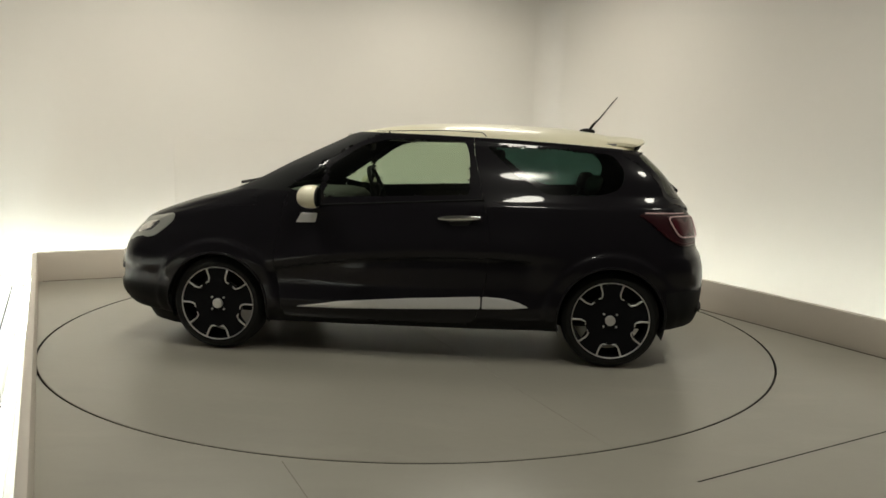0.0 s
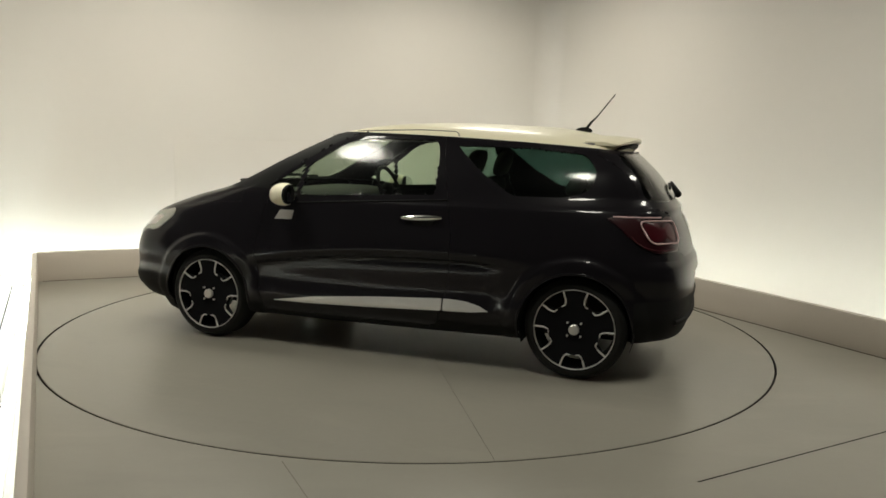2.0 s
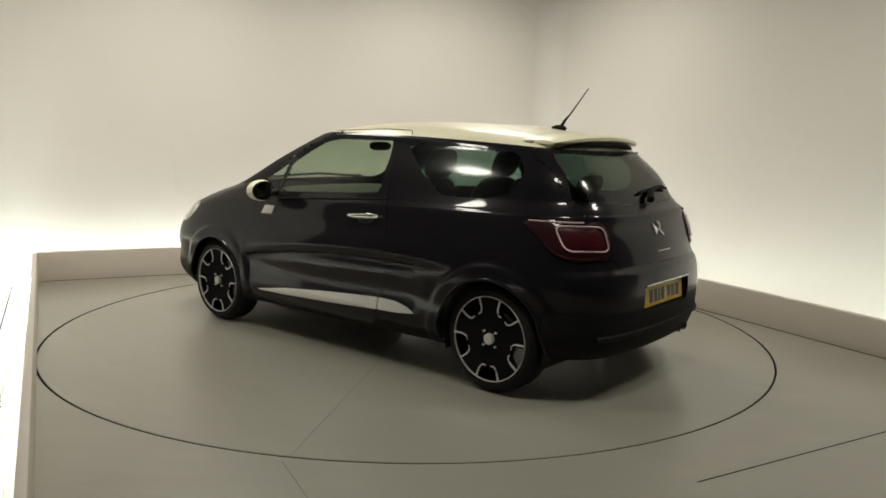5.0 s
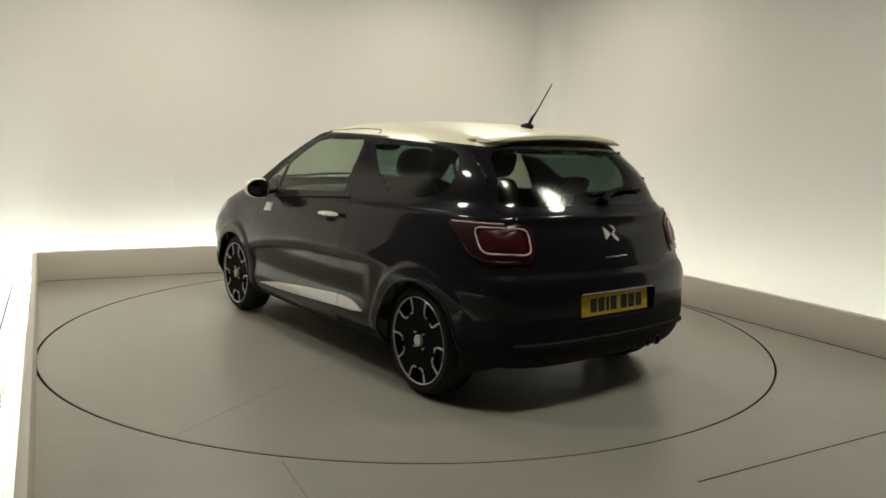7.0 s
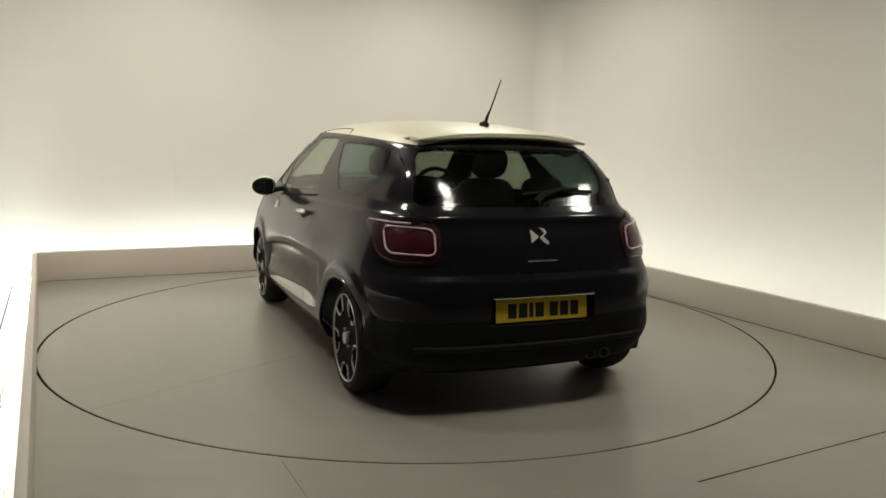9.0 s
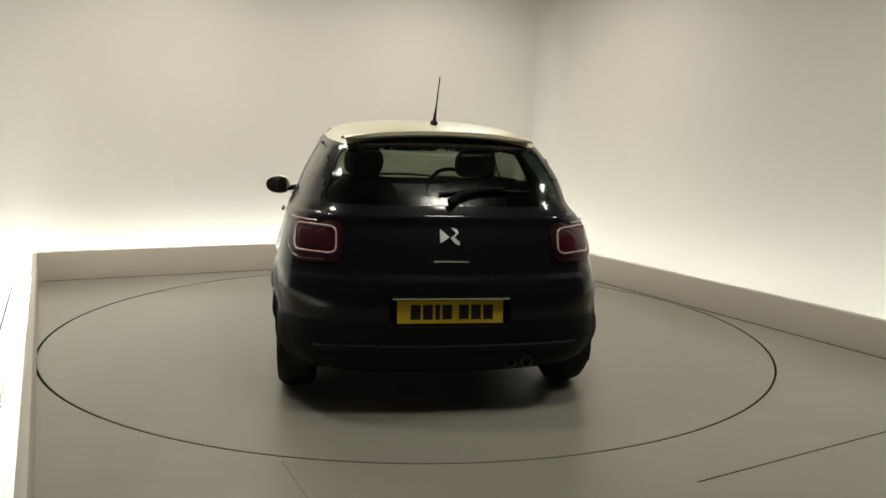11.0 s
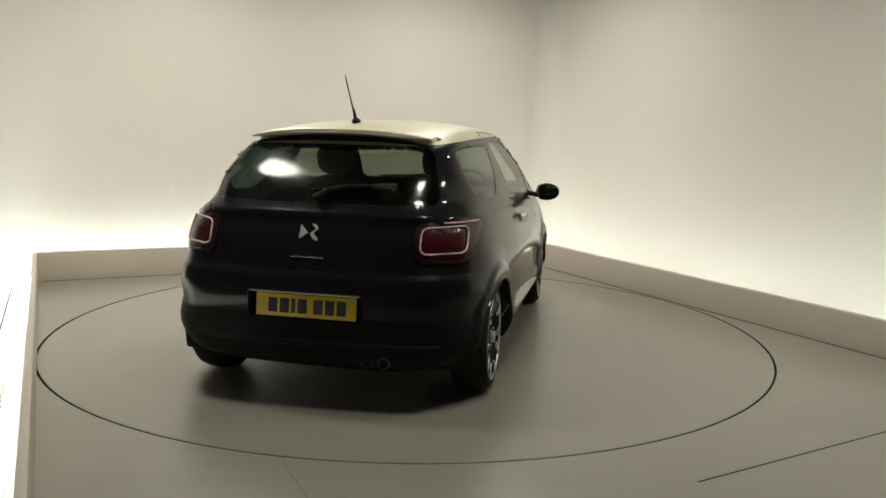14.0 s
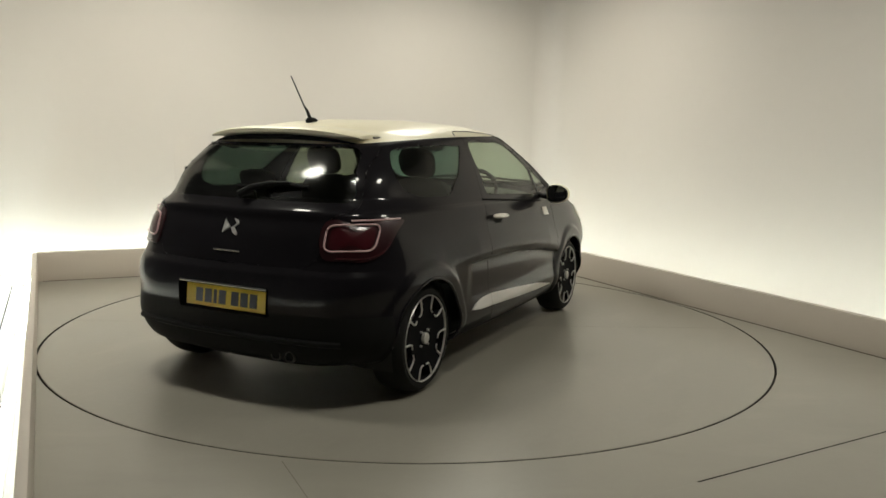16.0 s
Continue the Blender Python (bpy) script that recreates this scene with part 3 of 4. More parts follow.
def on_skin(ax, a, b, where, off=0.0, side=1):
    """Places on the skin that have these coordinates along ax and in height, off metres outside it."""
    a, b = np.atleast_1d(np.array(a, float)), np.atleast_1d(np.array(b, float))
    m = where(GP)
    gu, gv, gp = GU[m], GV[m], GP[m]
    ga = gp @ np.array(ax, float)
    k = np.array([np.argmin((ga - x) ** 2 + (gp[:, 2] - z) ** 2) for x, z in zip(a, b)])
    u, v = slide(gu[k], gv[k], ax, a, b, 5)
    p = skin(u, v) + off * skin_normal(u, v)
    return p * np.array([1, side, 1])


D_AX = (0.70711, 0.70711, 0)
F_AX = (0.70711, -0.70711, 0)
SIDE = lambda p: p[..., 1] > 0.45
REAR = lambda p: p[..., 0] < -1.40
TAIL = lambda p: (p[..., 0] < -1.25) & (p[..., 1] > 0.3)
NOSE = lambda p: (p[..., 0] > 1.3) & (p[..., 1] > 0.3)


def pad(ax, outline, where, off, side=1, rings=6, lip=0.012, middle=None):
    """A thin shaped pad that follows the skin inside an outline."""
    o = np.array(outline, float)
    c = o.mean(0) if middle is None else np.array(middle)
    bm = bmesh.new()
    loops = []
    for t in np.linspace(0.08, 1, rings):
        q = c + (o - c) * t
        pts = on_skin(ax, q[:, 0], q[:, 1], where, off if t < 0.999 else off - 0.002, side)
        loops.append([bm.verts.new(p) for p in pts])
    q = on_skin(ax, o[:, 0], o[:, 1], where, off - lip, side)
    loops.append([bm.verts.new(p) for p in q])
    n = len(o)
    for a, b in zip(loops, loops[1:]):
        for k in range(n):
            bm.faces.new((a[k], a[(k + 1) % n], b[(k + 1) % n], b[k]))
    bm.faces.new(loops[0])
    bmesh.ops.recalc_face_normals(bm, faces=bm.faces)
    return bm


def bead(ax, outline, where, off, r, side=1, closed=True, sides=8):
    o = np.array(outline, float)
    return tube(bmesh.new(), on_skin(ax, o[:, 0], o[:, 1], where, off, side), r, sides, closed)


def blob(centre, radii, seg=20, rings=12, power=2.0, f=None):
    """A closed rounded form: a ball with squared-off sides."""
    bm = bmesh.new()
    bmesh.ops.create_uvsphere(bm, u_segments=seg, v_segments=rings, radius=1)
    for v in bm.verts:
        q = v.co
        k = (abs(q.x) ** power + abs(q.y) ** power + abs(q.z) ** power) ** (-1 / power)
        w = Vector((centre[0] + radii[0] * q.x * k, centre[1] + radii[1] * q.y * k, centre[2] + radii[2] * q.z * k))
        v.co = f(w) if f else w
    return bm


def build_wheel():
    """A wheel with its axle along y, the outer face towards +y."""
    root = new("wheel")
    prof = [(0.225, -0.205), (0.262, -0.203), (0.288, -0.185), (0.299, -0.155), (0.300, -0.11), (0.299, -0.06), (0.289, -0.028), (0.264, -0.004), (0.243, -0.002), (0.232, -0.012), (0.230, -0.04)]
    part("tyre", revolve(bmesh.new(), prof, 72), M_RUBBER, root, "black low-profile rubber tyre")
    prof = [(0.230, -0.03), (0.2355, -0.012), (0.236, -0.005), (0.2335, -0.001), (0.2305, -0.003), (0.2295, -0.012)]
    part("rim", revolve(bmesh.new(), prof, 72), M_ALLOY, root, "bright machined rim edge")
    prof = [(0.2295, -0.012), (0.226, -0.03), (0.222, -0.06), (0.219, -0.19)]
    part("rim_barrel", revolve(bmesh.new(), prof, 72), M_RIM, root, "gloss black inner barrel")
    # five broad black spokes with bright curved edges round five windows
    bm = bmesh.new()
    n = 120
    outer, mid, inner = [], [], []
    for k in range(n):
        a = 2 * math.pi * k / n
        d = (math.degrees(a) - 90) % 72 - 36
        w = max(0.0, 1 - (abs(d) / 19.0) ** 4)
        ro = 0.226 - 0.075 * w
        inner.append(bm.verts.new((0.05 * math.cos(a), -0.022, 0.05 * math.sin(a))))
        mid.append(bm.verts.new((0.13 * math.cos(a), -0.018, 0.13 * math.sin(a))))
        outer.append(bm.verts.new((ro * math.cos(a), -0.010 - 0.004 * w, ro * math.sin(a))))
    back = [bm.verts.new(v.co + Vector((0, -0.03, 0))) for v in outer]
    hub = bm.verts.new((0, -0.018, 0))
    for k in range(n):
        j = (k + 1) % n
        bm.faces.new((inner[k], mid[k], mid[j], inner[j]))
        bm.faces.new((mid[k], outer[k], outer[j], mid[j]))
        bm.faces.new((outer[k], back[k], back[j], outer[j]))
        bm.faces.new((hub, inner[k], inner[j]))
    bmesh.ops.recalc_face_normals(bm, faces=bm.faces)
    part("spoke_disc", bm, M_RIM, root, "gloss black five-spoke wheel centre")
    for w in range(5):
        for s in (-1, 1):
            pts = []
            for t in np.linspace(0, 1, 9):
                d = s * (18.5 - 12.5 * max(0, (t - 0.35) / 0.65) ** 1.8)
                r = 0.228 - 0.078 * min(1, t / 0.72) ** 0.8
                a = radians(90 + 36 + 72 * w + d)
                pts.append((r * math.cos(a), -0.006 - 0.004 * t, r * math.sin(a)))
            bm = tube(bmesh.new(), pts, [0.0064 - 0.0022 * t for t in np.linspace(0, 1, 9)], 6)
            part("spoke_edge", bm, M_ALLOY, root, "bright machined spoke edge")
    bm = revolve(bmesh.new(), [(0.031, -0.02), (0.031, -0.004), (0.026, 0.0), (0.0001, 0.001)], 32)
    part("centre_cap", bm, M_ALLOY, root, "silver centre cap")
    for k in range(4):
        a = radians(45 + 90 * k)
        bm = revolve(bmesh.new(), [(0.0062, -0.022), (0.0062, -0.010), (0.0001, -0.009)], 10)
        bmesh.ops.translate(bm, verts=bm.verts, vec=(0.054 * math.cos(a), 0, 0.054 * math.sin(a)))
        part("wheel_bolt", bm, M_ALLOY, root)
    part("brake_disc", revolve(bmesh.new(), [(0.05, -0.09), (0.135, -0.09), (0.135, -0.105), (0.05, -0.105)], 40), M_ALLOY, root, "grey steel brake disc")
    return root


def car_details(car):
    part("plate_recess", patch(["plate_recess"], 0, -0.055, -0.055), M_TRIM, car, "black recess for the number plate")
    bm = box(bmesh.new(), (-0.003, -0.26, -0.0555), (0.003, 0.26, 0.0555), 0.0015)
    plate = part("number_plate", bm, M_YELLOW, car, "yellow reflective number plate")
    plate.matrix_basis = pose(-1.842, 0, 0.531, 0, 5, 0)
    y = 0.195
    for k in range(7):
        w = 0.022 if k == 2 else 0.048
        part("plate_bar", box(bmesh.new(), (-0.0042, y - w, -0.036), (-0.003, y, 0.036)), M_INK, plate, smooth=False)
        y -= w + (0.034 if k == 3 else 0.012)
    bm = tube(bmesh.new(), [(-1.862, y, 0.603) for y in np.linspace(-0.285, 0.285, 8)], 0.008, 8)
    part("plate_garnish", bm, M_CHROME, car, "thin chrome garnish above the number plate")
    # badge and word bar on the tailgate, drawn as plain shapes
    for pts in ([(0.052, 0.925), (0.008, 0.888), (0.030, 0.872), (0.052, 0.86)], [(-0.004, 0.932), (-0.028, 0.905), (0.0, 0.884), (-0.016, 0.862), (-0.040, 0.850), (-0.045, 0.862), (-0.018, 0.888), (-0.04, 0.908), (-0.03, 0.925)]):
        pts = np.array(pts)
        loops = []
        bm = bmesh.new()
        for off in (0.007, 0.0):
            q = [on_skin(Y_AX, abs(a), b, REAR, off)[0] * np.array([1, 1 if a >= 0 else -1, 1]) for a, b in pts]
            loops.append([bm.verts.new(p) for p in q])
        n = len(pts)
        bm.faces.new(loops[0])
        for k in range(n):
            bm.faces.new((loops[0][k], loops[0][(k + 1) % n], loops[1][(k + 1) % n], loops[1][k]))
        bmesh.ops.recalc_face_normals(bm, faces=bm.faces)
        part("badge", bm, M_ALLOY, car, "chrome badge shape", smooth=False)
    bm = tube(bmesh.new(), on_skin(Y_AX, np.linspace(0, 0.085, 5), np.full(5, 0.775), REAR, 0.002)[::-1], 0.005, 6)
    bmesh.ops.mirror(bm, geom=bm.verts[:] + bm.edges[:] + bm.faces[:], axis="Y", merge_dist=0.001)
    part("word_bar", bm, M_CHROME, car, "small chrome lettering strip")
    # rear wiper
    pts = [on_skin(Y_AX, abs(a), b, REAR, 0.030)[0] * np.array([1, 1 if a >= 0 else -1, 1]) for a, b in [(0.0, 1.035), (-0.06, 1.075), (-0.16, 1.098), (-0.28, 1.105)]]
    part("rear_wiper_arm", tube(bmesh.new(), pts, [0.022, 0.017, 0.012, 0.008], 8), M_TRIM, car, "black rear wiper arm")
    pts = [on_skin(Y_AX, abs(a), b, REAR, 0.012)[0] * np.array([1, 1 if a >= 0 else -1, 1]) for a, b in [(0.05, 1.085), (-0.1, 1.098), (-0.25, 1.105), (-0.38, 1.098)]]
    part("rear_wiper_blade", tube(bmesh.new(), pts, 0.009, 6), M_TRIM, car, "black rear wiper blade")
    # twin tail pipes
    for y in (-0.31, -0.395):
        bm = revolve(bmesh.new(), [(0.026, 0.10), (0.029, -0.02), (0.029, -0.03), (0.025, -0.03), (0.024, 0.10)], 24)
        p = part("tail_pipe", bm, M_PIPE, car, "dark chrome exhaust tip")
        p.matrix_basis = pose(-1.800, y, 0.271, 0, 0, -90)
    # lower rear skirt, a dull plastic band
    a = np.linspace(0, 0.66, 16)
    rows = []
    bm = bmesh.new()
    for zz, off in ((0.372, 0.001), (0.366, 0.014), (0.350, 0.018), (0.338, 0.001)):
        q = on_skin(Y_AX, a, np.full(16, zz), REAR, off)
        rows.append([bm.verts.new(p) for p in q])
    for r1, r2 in zip(rows, rows[1:]):
        for k in range(15):
            bm.faces.new((r1[k], r1[k + 1], r2[k + 1], r2[k]))
    bmesh.ops.mirror(bm, geom=bm.verts[:] + bm.edges[:] + bm.faces[:], axis="Y", merge_dist=0.001)
    bmesh.ops.recalc_face_normals(bm, faces=bm.faces)
    part("rear_lip", bm, M_TRIM, car, "black plastic lip on the rear valance")
    # roof spoiler, growing out of the roof's rear edge
    top = GP[GV > 11.5]
    def roof_z(x, y):
        return float(top[np.argmin((top[:, 0] - x) ** 2 + (top[:, 1] - abs(y)) ** 2), 2])
    bm = bmesh.new()
    rings = []
    for t in np.linspace(-1, 1, 41):
        y, e = 0.505 * t, abs(t)
        drop = 0.042 * e ** 2.6
        xb, xt = -1.24 + 0.05 * e ** 3, -1.470 + 0.085 * e ** 3.5
        zb, thin = roof_z(xb, y), 1 - 0.8 * e ** 5
        sec = [(xb, zb + 0.001), (0.5 * (xb + xt), 0.5 * (zb + 1.407 - drop) + 0.006), (xt + 0.012, 1.407 - drop), (xt, 1.400 - drop), (xt + 0.004, 1.400 - drop - 0.018 * thin), (xt + 0.03, 1.398 - drop - 0.026 * thin), (xb, zb - 0.06 * thin - 0.004)]
        rings.append([bm.verts.new((x, y, z)) for x, z in sec])
    for a, b in zip(rings, rings[1:]):
        for k in range(7):
            bm.faces.new((a[k], a[(k + 1) % 7], b[(k + 1) % 7], b[k]))
    bm.faces.new(rings[0])
    bm.faces.new(rings[-1])
    bmesh.ops.recalc_face_normals(bm, faces=bm.faces)
    spoiler = part("roof_spoiler", bm, M_CREAM, car, "cream painted roof spoiler")
    bm = bmesh.new()
    rings = []
    for t in np.linspace(-1, 1, 33):
        y, e = 0.480 * t, abs(t)
        drop = 0.042 * e ** 2.6
        x0, x1 = -1.27 + 0.05 * e ** 3, -1.450 + 0.085 * e ** 3.5
        sec = [(x0, 1.363 - drop), (x1, 1.370 - drop), (x1 + 0.004, 1.357 - drop), (x1 + 0.05, 1.338 - drop), (x0, 1.320 - drop)]
        rings.append([bm.verts.new((x, y, z)) for x, z in sec])
    for a, b in zip(rings, rings[1:]):
        for k in range(5):
            bm.faces.new((a[k], a[(k + 1) % 5], b[(k + 1) % 5], b[k]))
    bm.faces.new(rings[0])
    bm.faces.new(rings[-1])
    bmesh.ops.recalc_face_normals(bm, faces=bm.faces)
    part("spoiler_underside", bm, M_TRIM, spoiler, "black plastic underside of the spoiler")
    # aerial
    base = part("aerial_base", blob((-1.105, 0, 1.452), (0.055, 0.020, 0.022), 16, 10), M_TRIM, car, "black aerial foot")
    part("aerial_rod", tube(bmesh.new(), [(-1.115, 0, 1.455), (-1.15, 0, 1.508), (-1.18, 0, 1.536), (-1.298, 0, 1.690)], [0.011, 0.008, 0.0045, 0.003], 8), M_TRIM, base, "thin black aerial rod")
    for s in (1, -1):
        # tail lamps
        outer = rounded([(-0.42, 0.945), (-0.51, 0.963), (-0.835, 0.955), (-0.872, 0.87), (-0.868, 0.760), (-0.65, 0.753), (-0.545, 0.80), (-0.48, 0.89)], [0.02, 0.04, 0.04, 0.05, 0.04, 0.05, 0.05, 0.05])
        ring = rounded([(-0.572, 0.930), (-0.826, 0.926), (-0.856, 0.803), (-0.620, 0.808)], 0.042, 8)
        lamp = part("tail_lamp", pad(D_AX, outer, TAIL, 0.010, s), M_RED, car, "dark red tail lamp lens")
        part("lamp_inner", pad(D_AX, (ring - ring.mean(0)) * 0.86 + ring.mean(0), TAIL, 0.0125, s, lip=0.006), M_REDIN, lamp, "red inner lens")
        part("light_guide", bead(D_AX, ring, TAIL, 0.0165, 0.0052, s), M_GUIDE, lamp, "pale pink outline strip")
        # added beads draw the lens's pale top line and its lower glint
        part("lamp_top_line", bead(D_AX, [(d, 0.951 + 0.05 * (d + 0.5) * (d + 0.72)) for d in np.linspace(-0.455, -0.72, 14)], TAIL, 0.011, 0.0046, s, False), M_GUIDE, lamp, "pale pink bead along the lens top")
        part("lamp_foot_glint", bead(D_AX, [(-0.525, 0.845), (-0.545, 0.815), (-0.585, 0.788), (-0.64, 0.773), (-0.72, 0.769), (-0.80, 0.772)], TAIL, 0.010, 0.004, s, False), M_REDIN, lamp, "glossy red bead standing in for a lower glint")
        # head lamps
        outer = rounded([(0.80, 0.665), (0.80, 0.745), (0.70, 0.822), (0.51, 0.862), (0.50, 0.815), (0.57, 0.712)], 0.03)
        lamp = part("headlamp", pad(F_AX, outer, NOSE, 0.008, s), M_CLEAR, car, "clear silvery headlamp lens")
        part("lamp_unit", pad(F_AX, (outer - outer.mean(0)) * 0.45 + outer.mean(0), NOSE, 0.012, s, lip=0.006), M_CHROME, lamp, "chrome lamp unit")
        # bright sill strips in two pieces, split at the door's edge
        front = [(0.712, 0.312), (0.43, 0.356), (0.0, 0.392), (-0.440, 0.420), (-0.440, 0.348), (0.0, 0.328), (0.43, 0.314)]
        rear = [(-0.450, 0.420), (-0.58, 0.415), (-0.67, 0.395), (-0.735, 0.365), (-0.62, 0.354), (-0.450, 0.348)]
        for o, c in ((front, (0.0, 0.358)), (rear, (-0.55, 0.383))):
            o = rounded(o, 0.012, 4)
            part("sill_strip", pad(X_AX, o, SIDE, 0.012, s, middle=c), M_SILL, car, "brushed bright sill strip")
        # handles
        h = part("door_handle", tube(bmesh.new(), on_skin(X_AX, np.linspace(-0.165, -0.425, 9), np.linspace(0.884, 0.896, 9), SIDE, 0.026, s), [0.006, 0.011, 0.013, 0.014, 0.014, 0.014, 0.013, 0.011, 0.006], 10, False, 1.2), M_CHROME, car, "chrome door handle")
        part("handle_recess", pad(X_AX, rounded([(-0.20, 0.892), (-0.38, 0.90), (-0.36, 0.85), (-0.24, 0.845)], 0.03), SIDE, 0.0015, s, lip=0.003), M_DARK, h)
        # square bright plate below the mirror
        part("wing_plate", pad(X_AX, rounded([(0.725, 0.835), (0.692, 0.895), (0.590, 0.895), (0.600, 0.838)], 0.008), SIDE, 0.005, s, lip=0.006), M_ALLOY, car, "small silver plate below the mirror")
        # waist strip under the side glass
        part("waist_strip", tube(bmesh.new(), on_skin(X_AX, np.linspace(0.58, -0.44, 12), np.linspace(0.945, 1.006, 12), SIDE, 0.003, s), 0.006, 6), M_TRIM, car, "black waist strip")
        # mirrors
        def cap_form(w):
            return Vector((w.x - 0.25 * (w.y - 0.965) - 0.05 * (w.z - 1.002), s * w.y, 1.002 + (w.z - 1.002) * (1 - 1.7 * (w.y - 0.965))))
        shell = blob((0.60, 0.965, 1.002), (0.088, 0.092, 0.070), 28, 18, 2.3, cap_form)
        bmesh.ops.bisect_plane(shell, geom=shell.verts[:] + shell.edges[:] + shell.faces[:], plane_co=(0.556, s * 0.965, 1.002), plane_no=(-1, 0, 0), clear_outer=True)
        if s < 0:
            bmesh.ops.reverse_faces(shell, faces=shell.faces)
        mirror = part("door_mirror", shell, M_CREAM, car, "cream painted mirror cap")
        back = blob((0.597, 0.965, 1.002), (0.072, 0.088, 0.066), 28, 18, 2.6, cap_form)
        bmesh.ops.bisect_plane(back, geom=back.verts[:] + back.edges[:] + back.faces[:], plane_co=(0.545, s * 0.965, 1.002), plane_no=(-1, 0, 0), clear_outer=True)
        edge = [e for e in back.edges if len(e.link_faces) == 1]
        bmesh.ops.edgeloop_fill(back, edges=edge)
        part("mirror_housing", back, M_TRIM, mirror, "black mirror housing")
        bm = bmesh.new()
        n = 28
        bm.faces.new([bm.verts.new((0.543 - 0.25 * 0.078 * math.cos(a), s * (0.965 + 0.080 * np.sign(math.cos(a)) * abs(math.cos(a)) ** 0.75), 1.002 + 0.060 * (1 - 0.13 * math.cos(a)) * np.sign(math.sin(a)) * abs(math.sin(a)) ** 0.75)) for a in (2 * math.pi * k / n for k in range(n))])
        part("mirror_glass", bm, M_MIRROR, mirror, "silvered mirror glass")
        part("mirror_arm", tube(bmesh.new(), [(0.63, s * 0.765, 0.992), (0.61, s * 0.84, 0.982), (0.60, s * 0.92, 0.970)], [0.040, 0.032, 0.034], 10, False, 0.6), M_TRIM, mirror, "black mirror arm")
    # black lip under the nose
    us = np.linspace(0.0, 0.20, 24)
    rows = []
    bm = bmesh.new()
    for vv, drop, off in ((0.5, 0.0, 0.0), (0.35, 0.02, 0.014), (0.2, 0.055, 0.012), (0.1, 0.065, -0.02), (0.1, 0.03, -0.06)):
        q = skin(us, np.full(24, vv)) + off * skin_normal(us, np.full(24, vv))
        q[:, 2] -= drop
        rows.append([bm.verts.new(w) for w in q])
    for r1, r2 in zip(rows, rows[1:]):
        for k in range(23):
            bm.faces.new((r1[k], r1[k + 1], r2[k + 1], r2[k]))
    bmesh.ops.mirror(bm, geom=bm.verts[:] + bm.edges[:] + bm.faces[:], axis="Y", merge_dist=0.001)
    bmesh.ops.recalc_face_normals(bm, faces=bm.faces)
    part("front_lip", bm, M_TRIM, car, "black plastic lip under the front bumper")
    for s in (1, -1):
        part("day_lamp", bead(F_AX, [(0.885, 0.60), (0.90, 0.555), (0.905, 0.51), (0.90, 0.47)], NOSE, 0.006, 0.011, s, False), M_CHROME, car, "upright silver day-lamp strip")
        part("bumper_vent", pad(F_AX, rounded([(0.78, 0.40), (0.95, 0.42), (0.95, 0.31), (0.80, 0.30)], 0.03), NOSE, 0.004, s, lip=0.006), M_TRIM, car, "black lower bumper vent")
    # front wipers lie along the foot of the windscreen
    for y0, y1 in ((0.55, -0.05), (-0.05, -0.55)):
        pts = [on_skin(Y_AX, abs(a), 1.05 + 0.012 * math.cos(6 * a), lambda p: p[..., 0] > 0.5, 0.02)[0] * np.array([1, 1 if a >= 0 else -1, 1]) for a in np.linspace(y0, y1, 7)]
        part("front_wiper", tube(bmesh.new(), pts, 0.010, 6), M_TRIM, car, "black front wiper")
    # dark shut line in the roof above each door
    for s in (1, -1):
        xs = np.linspace(0.30, -0.42, 20)
        vs = 12.06 + 0.42 * np.clip(np.minimum((0.36 - xs) / 0.45, (xs + 0.43) / 0.07), 0, 1)
        row = RT[12]
        us = np.interp(-xs, -row[:, 0], np.linspace(0, 1, len(row)))
        pts = (skin(us, vs) + 0.0006 * skin_normal(us, vs)) * np.array([1, s, 1])
        part("roof_seam", tube(bmesh.new(), pts, 0.0028, 6), M_DARK, car)


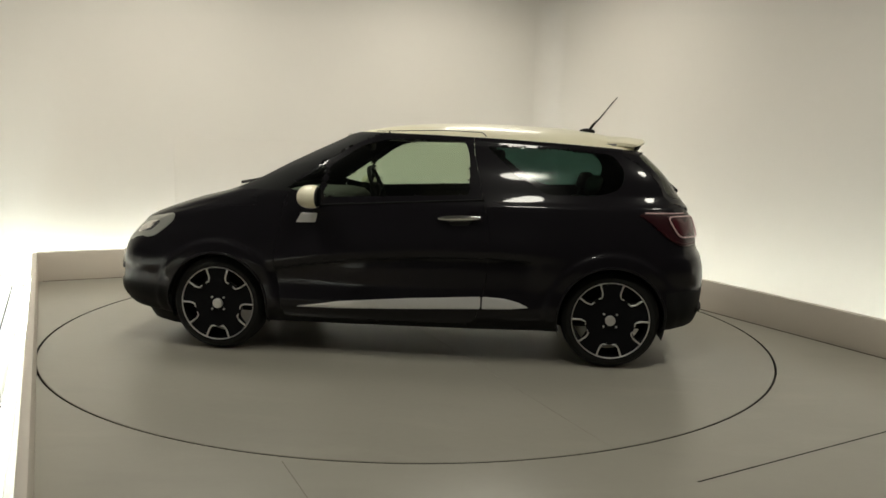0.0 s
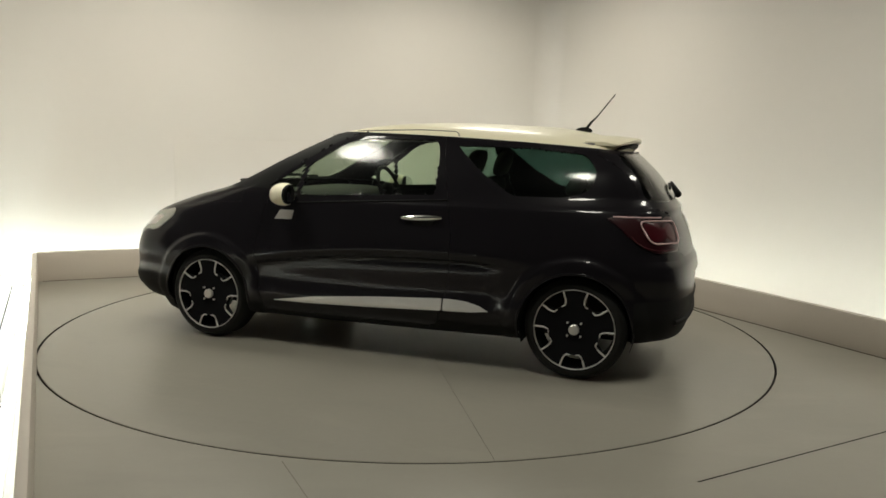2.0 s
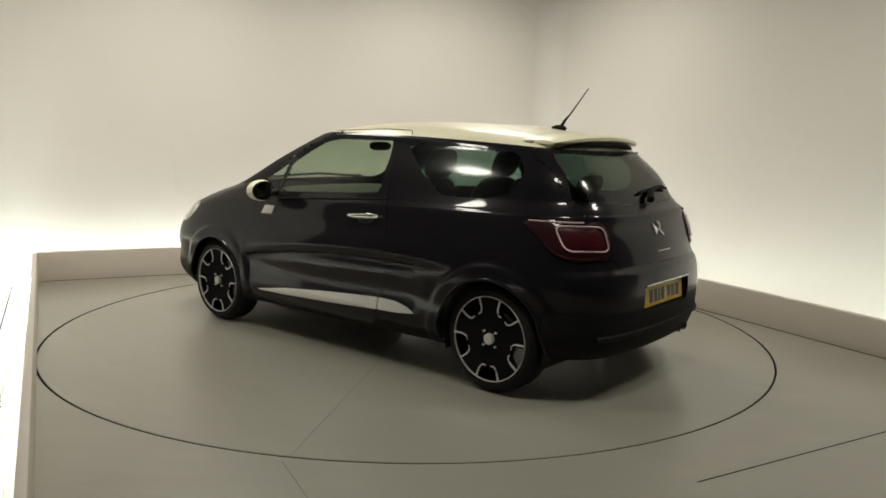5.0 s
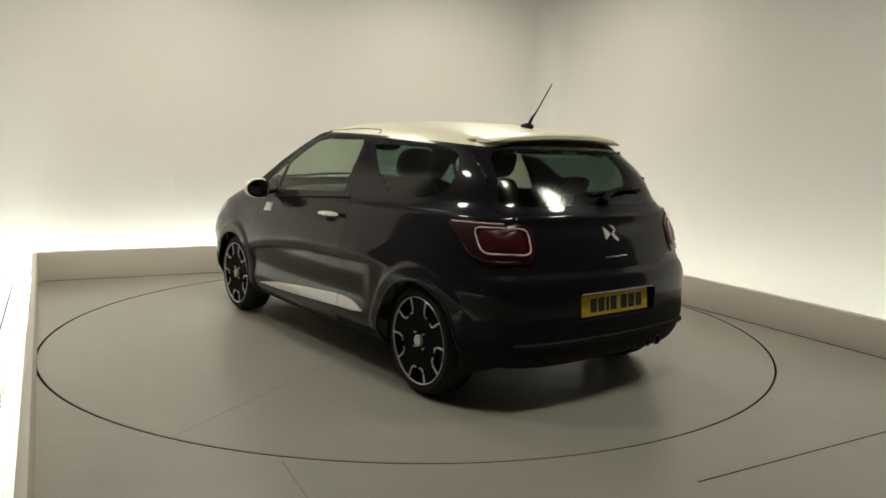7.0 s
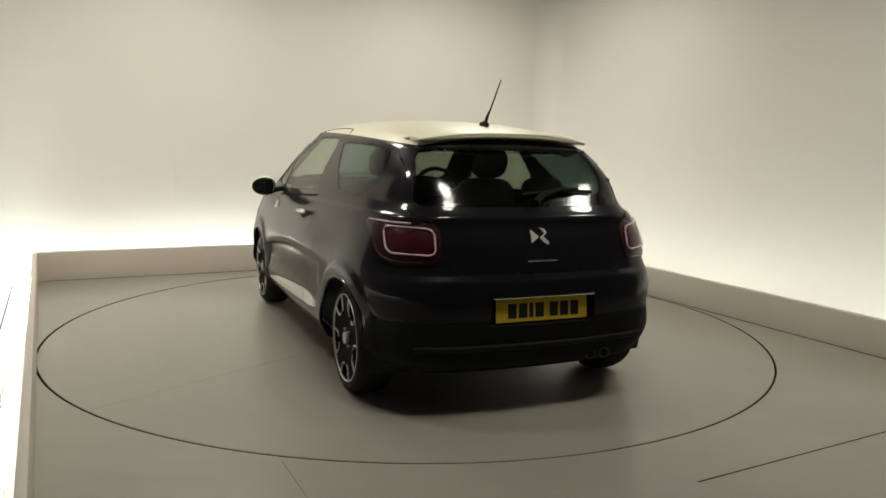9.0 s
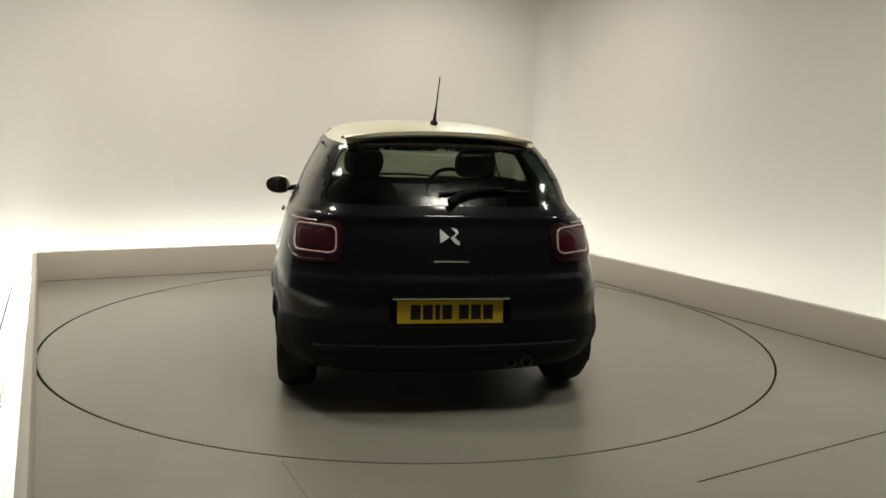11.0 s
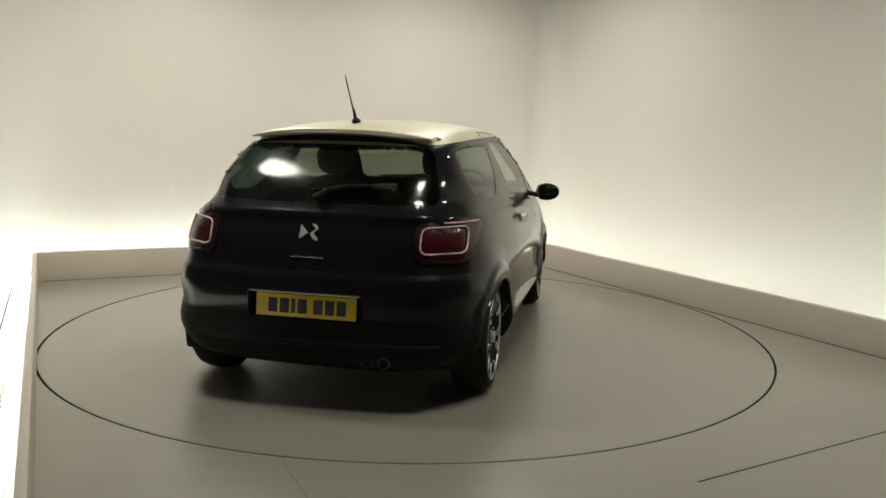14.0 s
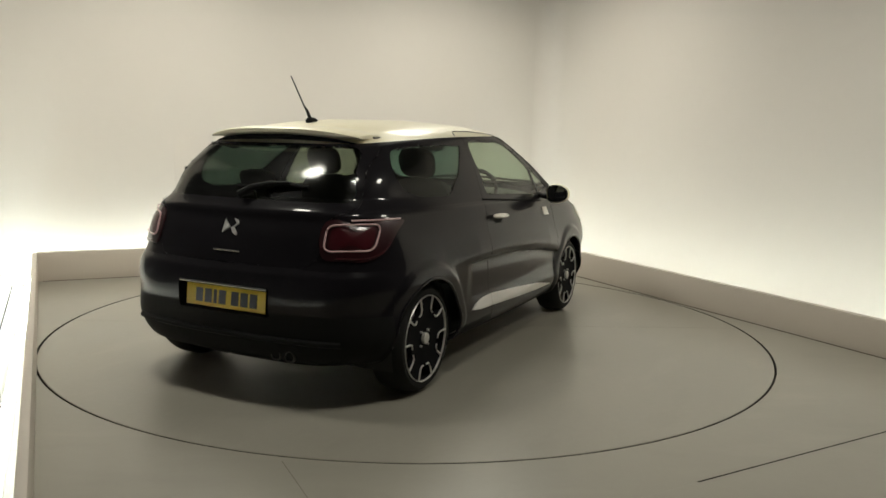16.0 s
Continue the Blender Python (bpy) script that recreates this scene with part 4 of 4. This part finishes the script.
def build_cabin(car):
    """Seats, dashboard, wheel and shelf, seen through the glass."""
    def seat(x, y, w, name):
        root = part(name, blob((x, y, 0.50), (0.27, w, 0.11), 20, 12, 4), M_SEAT, car, "dark cloth seat")
        lean = lambda q: Vector((q.x - 0.32 * (q.z - 0.5), q.y, q.z))
        bh = 0.33 if w < 0.4 else 0.27
        part("backrest", blob((x - 0.20, y, 0.46 + bh), (0.075, w, bh), 20, 14, 3.6, lean), M_SEAT, root)
        for dy in ((0,) if w < 0.4 else (-0.38, 0.38)):
            hz = 1.215 if w < 0.4 else 1.10
            part("headrest", blob((x - 0.22, y + dy, hz), (0.052, 0.125, 0.095 if w < 0.4 else 0.06), 18, 12, 3.0, lean), M_SEAT, root)
            for e in (-0.05, 0.05):
                part("headrest_post", tube(bmesh.new(), [lean(Vector((x - 0.21, y + dy + e, hz - 0.17))), lean(Vector((x - 0.21, y + dy + e, hz - 0.06)))], 0.006, 6), M_CHROME, root)
    seat(-0.02, 0.36, 0.25, "front_seat")
    seat(-0.02, -0.36, 0.25, "front_seat")
    seat(-0.72, 0.0, 0.60, "rear_seat")
    part("dashboard", blob((0.78, 0, 0.86), (0.28, 0.70, 0.15), 28, 14, 4.0), M_DASH, car, "dark moulded dashboard")
    wheel = []
    for k in range(28):
        a = 2 * math.pi * k / 28
        wheel.append((0.44 + 0.065 * math.sin(a), -0.36 + 0.18 * math.cos(a), 0.985 + 0.165 * math.sin(a)))
    sw = part("steering_wheel", tube(bmesh.new(), wheel, 0.016, 8, True), M_TRIM, car, "black steering wheel")
    part("steering_hub", blob((0.46, -0.36, 0.975), (0.04, 0.07, 0.06), 16, 10, 2.5), M_TRIM, sw)
    for e in (-1, 1):
        part("steering_spoke", tube(bmesh.new(), [(0.455, -0.36, 0.975), (0.442, -0.36 + e * 0.17, 0.98)], 0.012, 6, False, 0.6), M_TRIM, sw)
    part("parcel_shelf", box(bmesh.new(), (-1.62, -0.58, 0.955), (-1.10, 0.58, 0.975), 0.006), M_DASH, car, "black parcel shelf")
    part("inner_mirror", blob((0.42, 0.0, 1.315), (0.018, 0.11, 0.032), 16, 10, 3.0), M_TRIM, car, "black rear-view mirror")
    part("roof_lining", box(bmesh.new(), (-1.25, -0.52, 1.355), (0.30, 0.52, 1.368), 0.004), M_LINING, car, "grey roof lining")


def build_car():
    car = tagged(new("car"), "glossy black three-door hatchback with cream roof and mirrors", "car")
    for s in (1, -1):
        part("front_wing", patch(["front_wing"], s), M_PAINT, car, "glossy black front wing")
        part("rear_quarter", patch(["body"], s), M_PAINT, car, "glossy black rear quarter panel")
    part("windscreen_header", patch(["windscreen_header"], 0), M_TRIM, car, "satin black strip above the windscreen")
    part("roof", patch(["roof"], 0, 0.02), M_CREAM, car, "cream painted roof")
    part("bonnet", patch(["bonnet"], 0, gap=0.0025), M_PAINT, car)
    for s in (1, -1):
        part("a_pillar", patch(["a_pillar"], s), M_TRIM, car, "satin black windscreen pillar")
        part("sill", patch(["sill"], s), M_TRIM, car, "dull black plastic sill")
    part("front_bumper", patch(["front_bumper"], 0), M_PAINT, car)
    part("rear_bumper", patch(["rear_bumper"], 0), M_PAINT, car)
    part("front_valance", patch(["front_valance"], 0), M_TRIM, car, "dull black plastic front valance")
    part("rear_valance", patch(["rear_valance"], 0), M_TRIM, car, "dull black plastic rear valance")
    part("tailgate", patch(["tailgate"], 0, gap=0.003), M_PAINT, car)
    part("rear_window", patch(["rear_glass"], 0, 0.0, -0.002), M_REARGLASS, car, "dark tinted rear window")
    part("windscreen", patch(["windscreen"], 0, 0.0, -0.002), M_GLASS, car, "clear windscreen")
    for s in (1, -1):
        door = part("door", patch(["door"], s, gap=0.0025), M_PAINT, car)
        part("door_window", patch(["door_glass"], s, 0.0, -0.002), M_GLASS, door, "green-tinted side glass")
        part("corner_window", patch(["corner_glass"], s, 0.0, -0.002), M_GLASS, car, "small triangular pane")
        part("quarter_window", patch(["quarter_glass"], s, 0.0, -0.002), M_PRIV, car, "dark tinted side glass")
    for x in (AXLE, -AXLE):
        for s in (1, -1):
            w = build_wheel()
            w.parent = car
            w.matrix_basis = pose(x, s * (HUB_Y + (0.030 if x > 0 else 0.0)), HUB_Z, 0, 0, 0 if s > 0 else 180)
            arc = np.array([(x + (ARCH_R + 0.001) * math.cos(t), HUB_Z + (ARCH_R + 0.001) * math.sin(t)) for t in np.linspace(-0.22, math.pi + 0.22, 60)])
            part("arch_lip", bead(X_AX, arc, SIDE, -0.001, 0.008, s, False), M_PAINT, car)
            # wheel well
            bm = bmesh.new()
            prof = [(ARCH_R + 0.003, 0.0), (ARCH_R + 0.006, -0.05), (ARCH_R + 0.008, -0.30)]
            seg = 40
            rings = []
            for r, a in prof:
                rings.append([bm.verts.new((x + r * math.cos(t), s * (0.825 + a), HUB_Z + r * math.sin(t))) for t in np.linspace(-0.35, math.pi + 0.35, seg)])
            for a, b in zip(rings, rings[1:]):
                for k in range(seg - 1):
                    bm.faces.new((a[k], a[k + 1], b[k + 1], b[k]))
            bm.faces.new(rings[-1])
            part("wheel_arch_liner", bm, M_DARK, car)
    car_details(car)
    build_cabin(car)
    # floor pan closes the car below
    bm = bmesh.new()
    vs = []
    for k in range(0, NU + 1, 4):
        q = SKIN_P[k, 0]
        vs.append((q[0] * 0.99, min(q[1], 0.60 if abs(abs(q[0]) - AXLE) < 0.36 else 9) * 0.99, 0.21))
    ring = [bm.verts.new(q) for q in vs] + [bm.verts.new((q[0], -q[1], q[2])) for q in vs[::-1]]
    bmesh.ops.remove_doubles(bm, verts=ring, dist=0.001)
    bm.faces.new([q for q in bm.verts])
    part("floor_pan", bm, M_DARK, car)
    return car


car = build_car()

TURN = [(0.0, 172.09), (1.0, 165.54), (2.0, 158.90), (3.0, 152.19), (4.0, 145.41), (5.0, 138.57), (6.0, 131.67), (7.0, 124.74), (8.0, 117.77), (9.0, 110.77), (10.0, 103.76), (11.0, 96.73), (12.0, 89.70), (13.0, 82.68), (14.0, 75.67), (15.0, 68.69), (16.0, 61.74)]


def motions():
    walk(turntable, [(t, pose(0, 0, 0, 0, 0, a)) for t, a in TURN])
    walk(car, [(t, pose(0, 0, 0, 0, 0, a) @ pose(CAR_X, CAR_Y, 0.0)) for t, a in TURN])


motions()
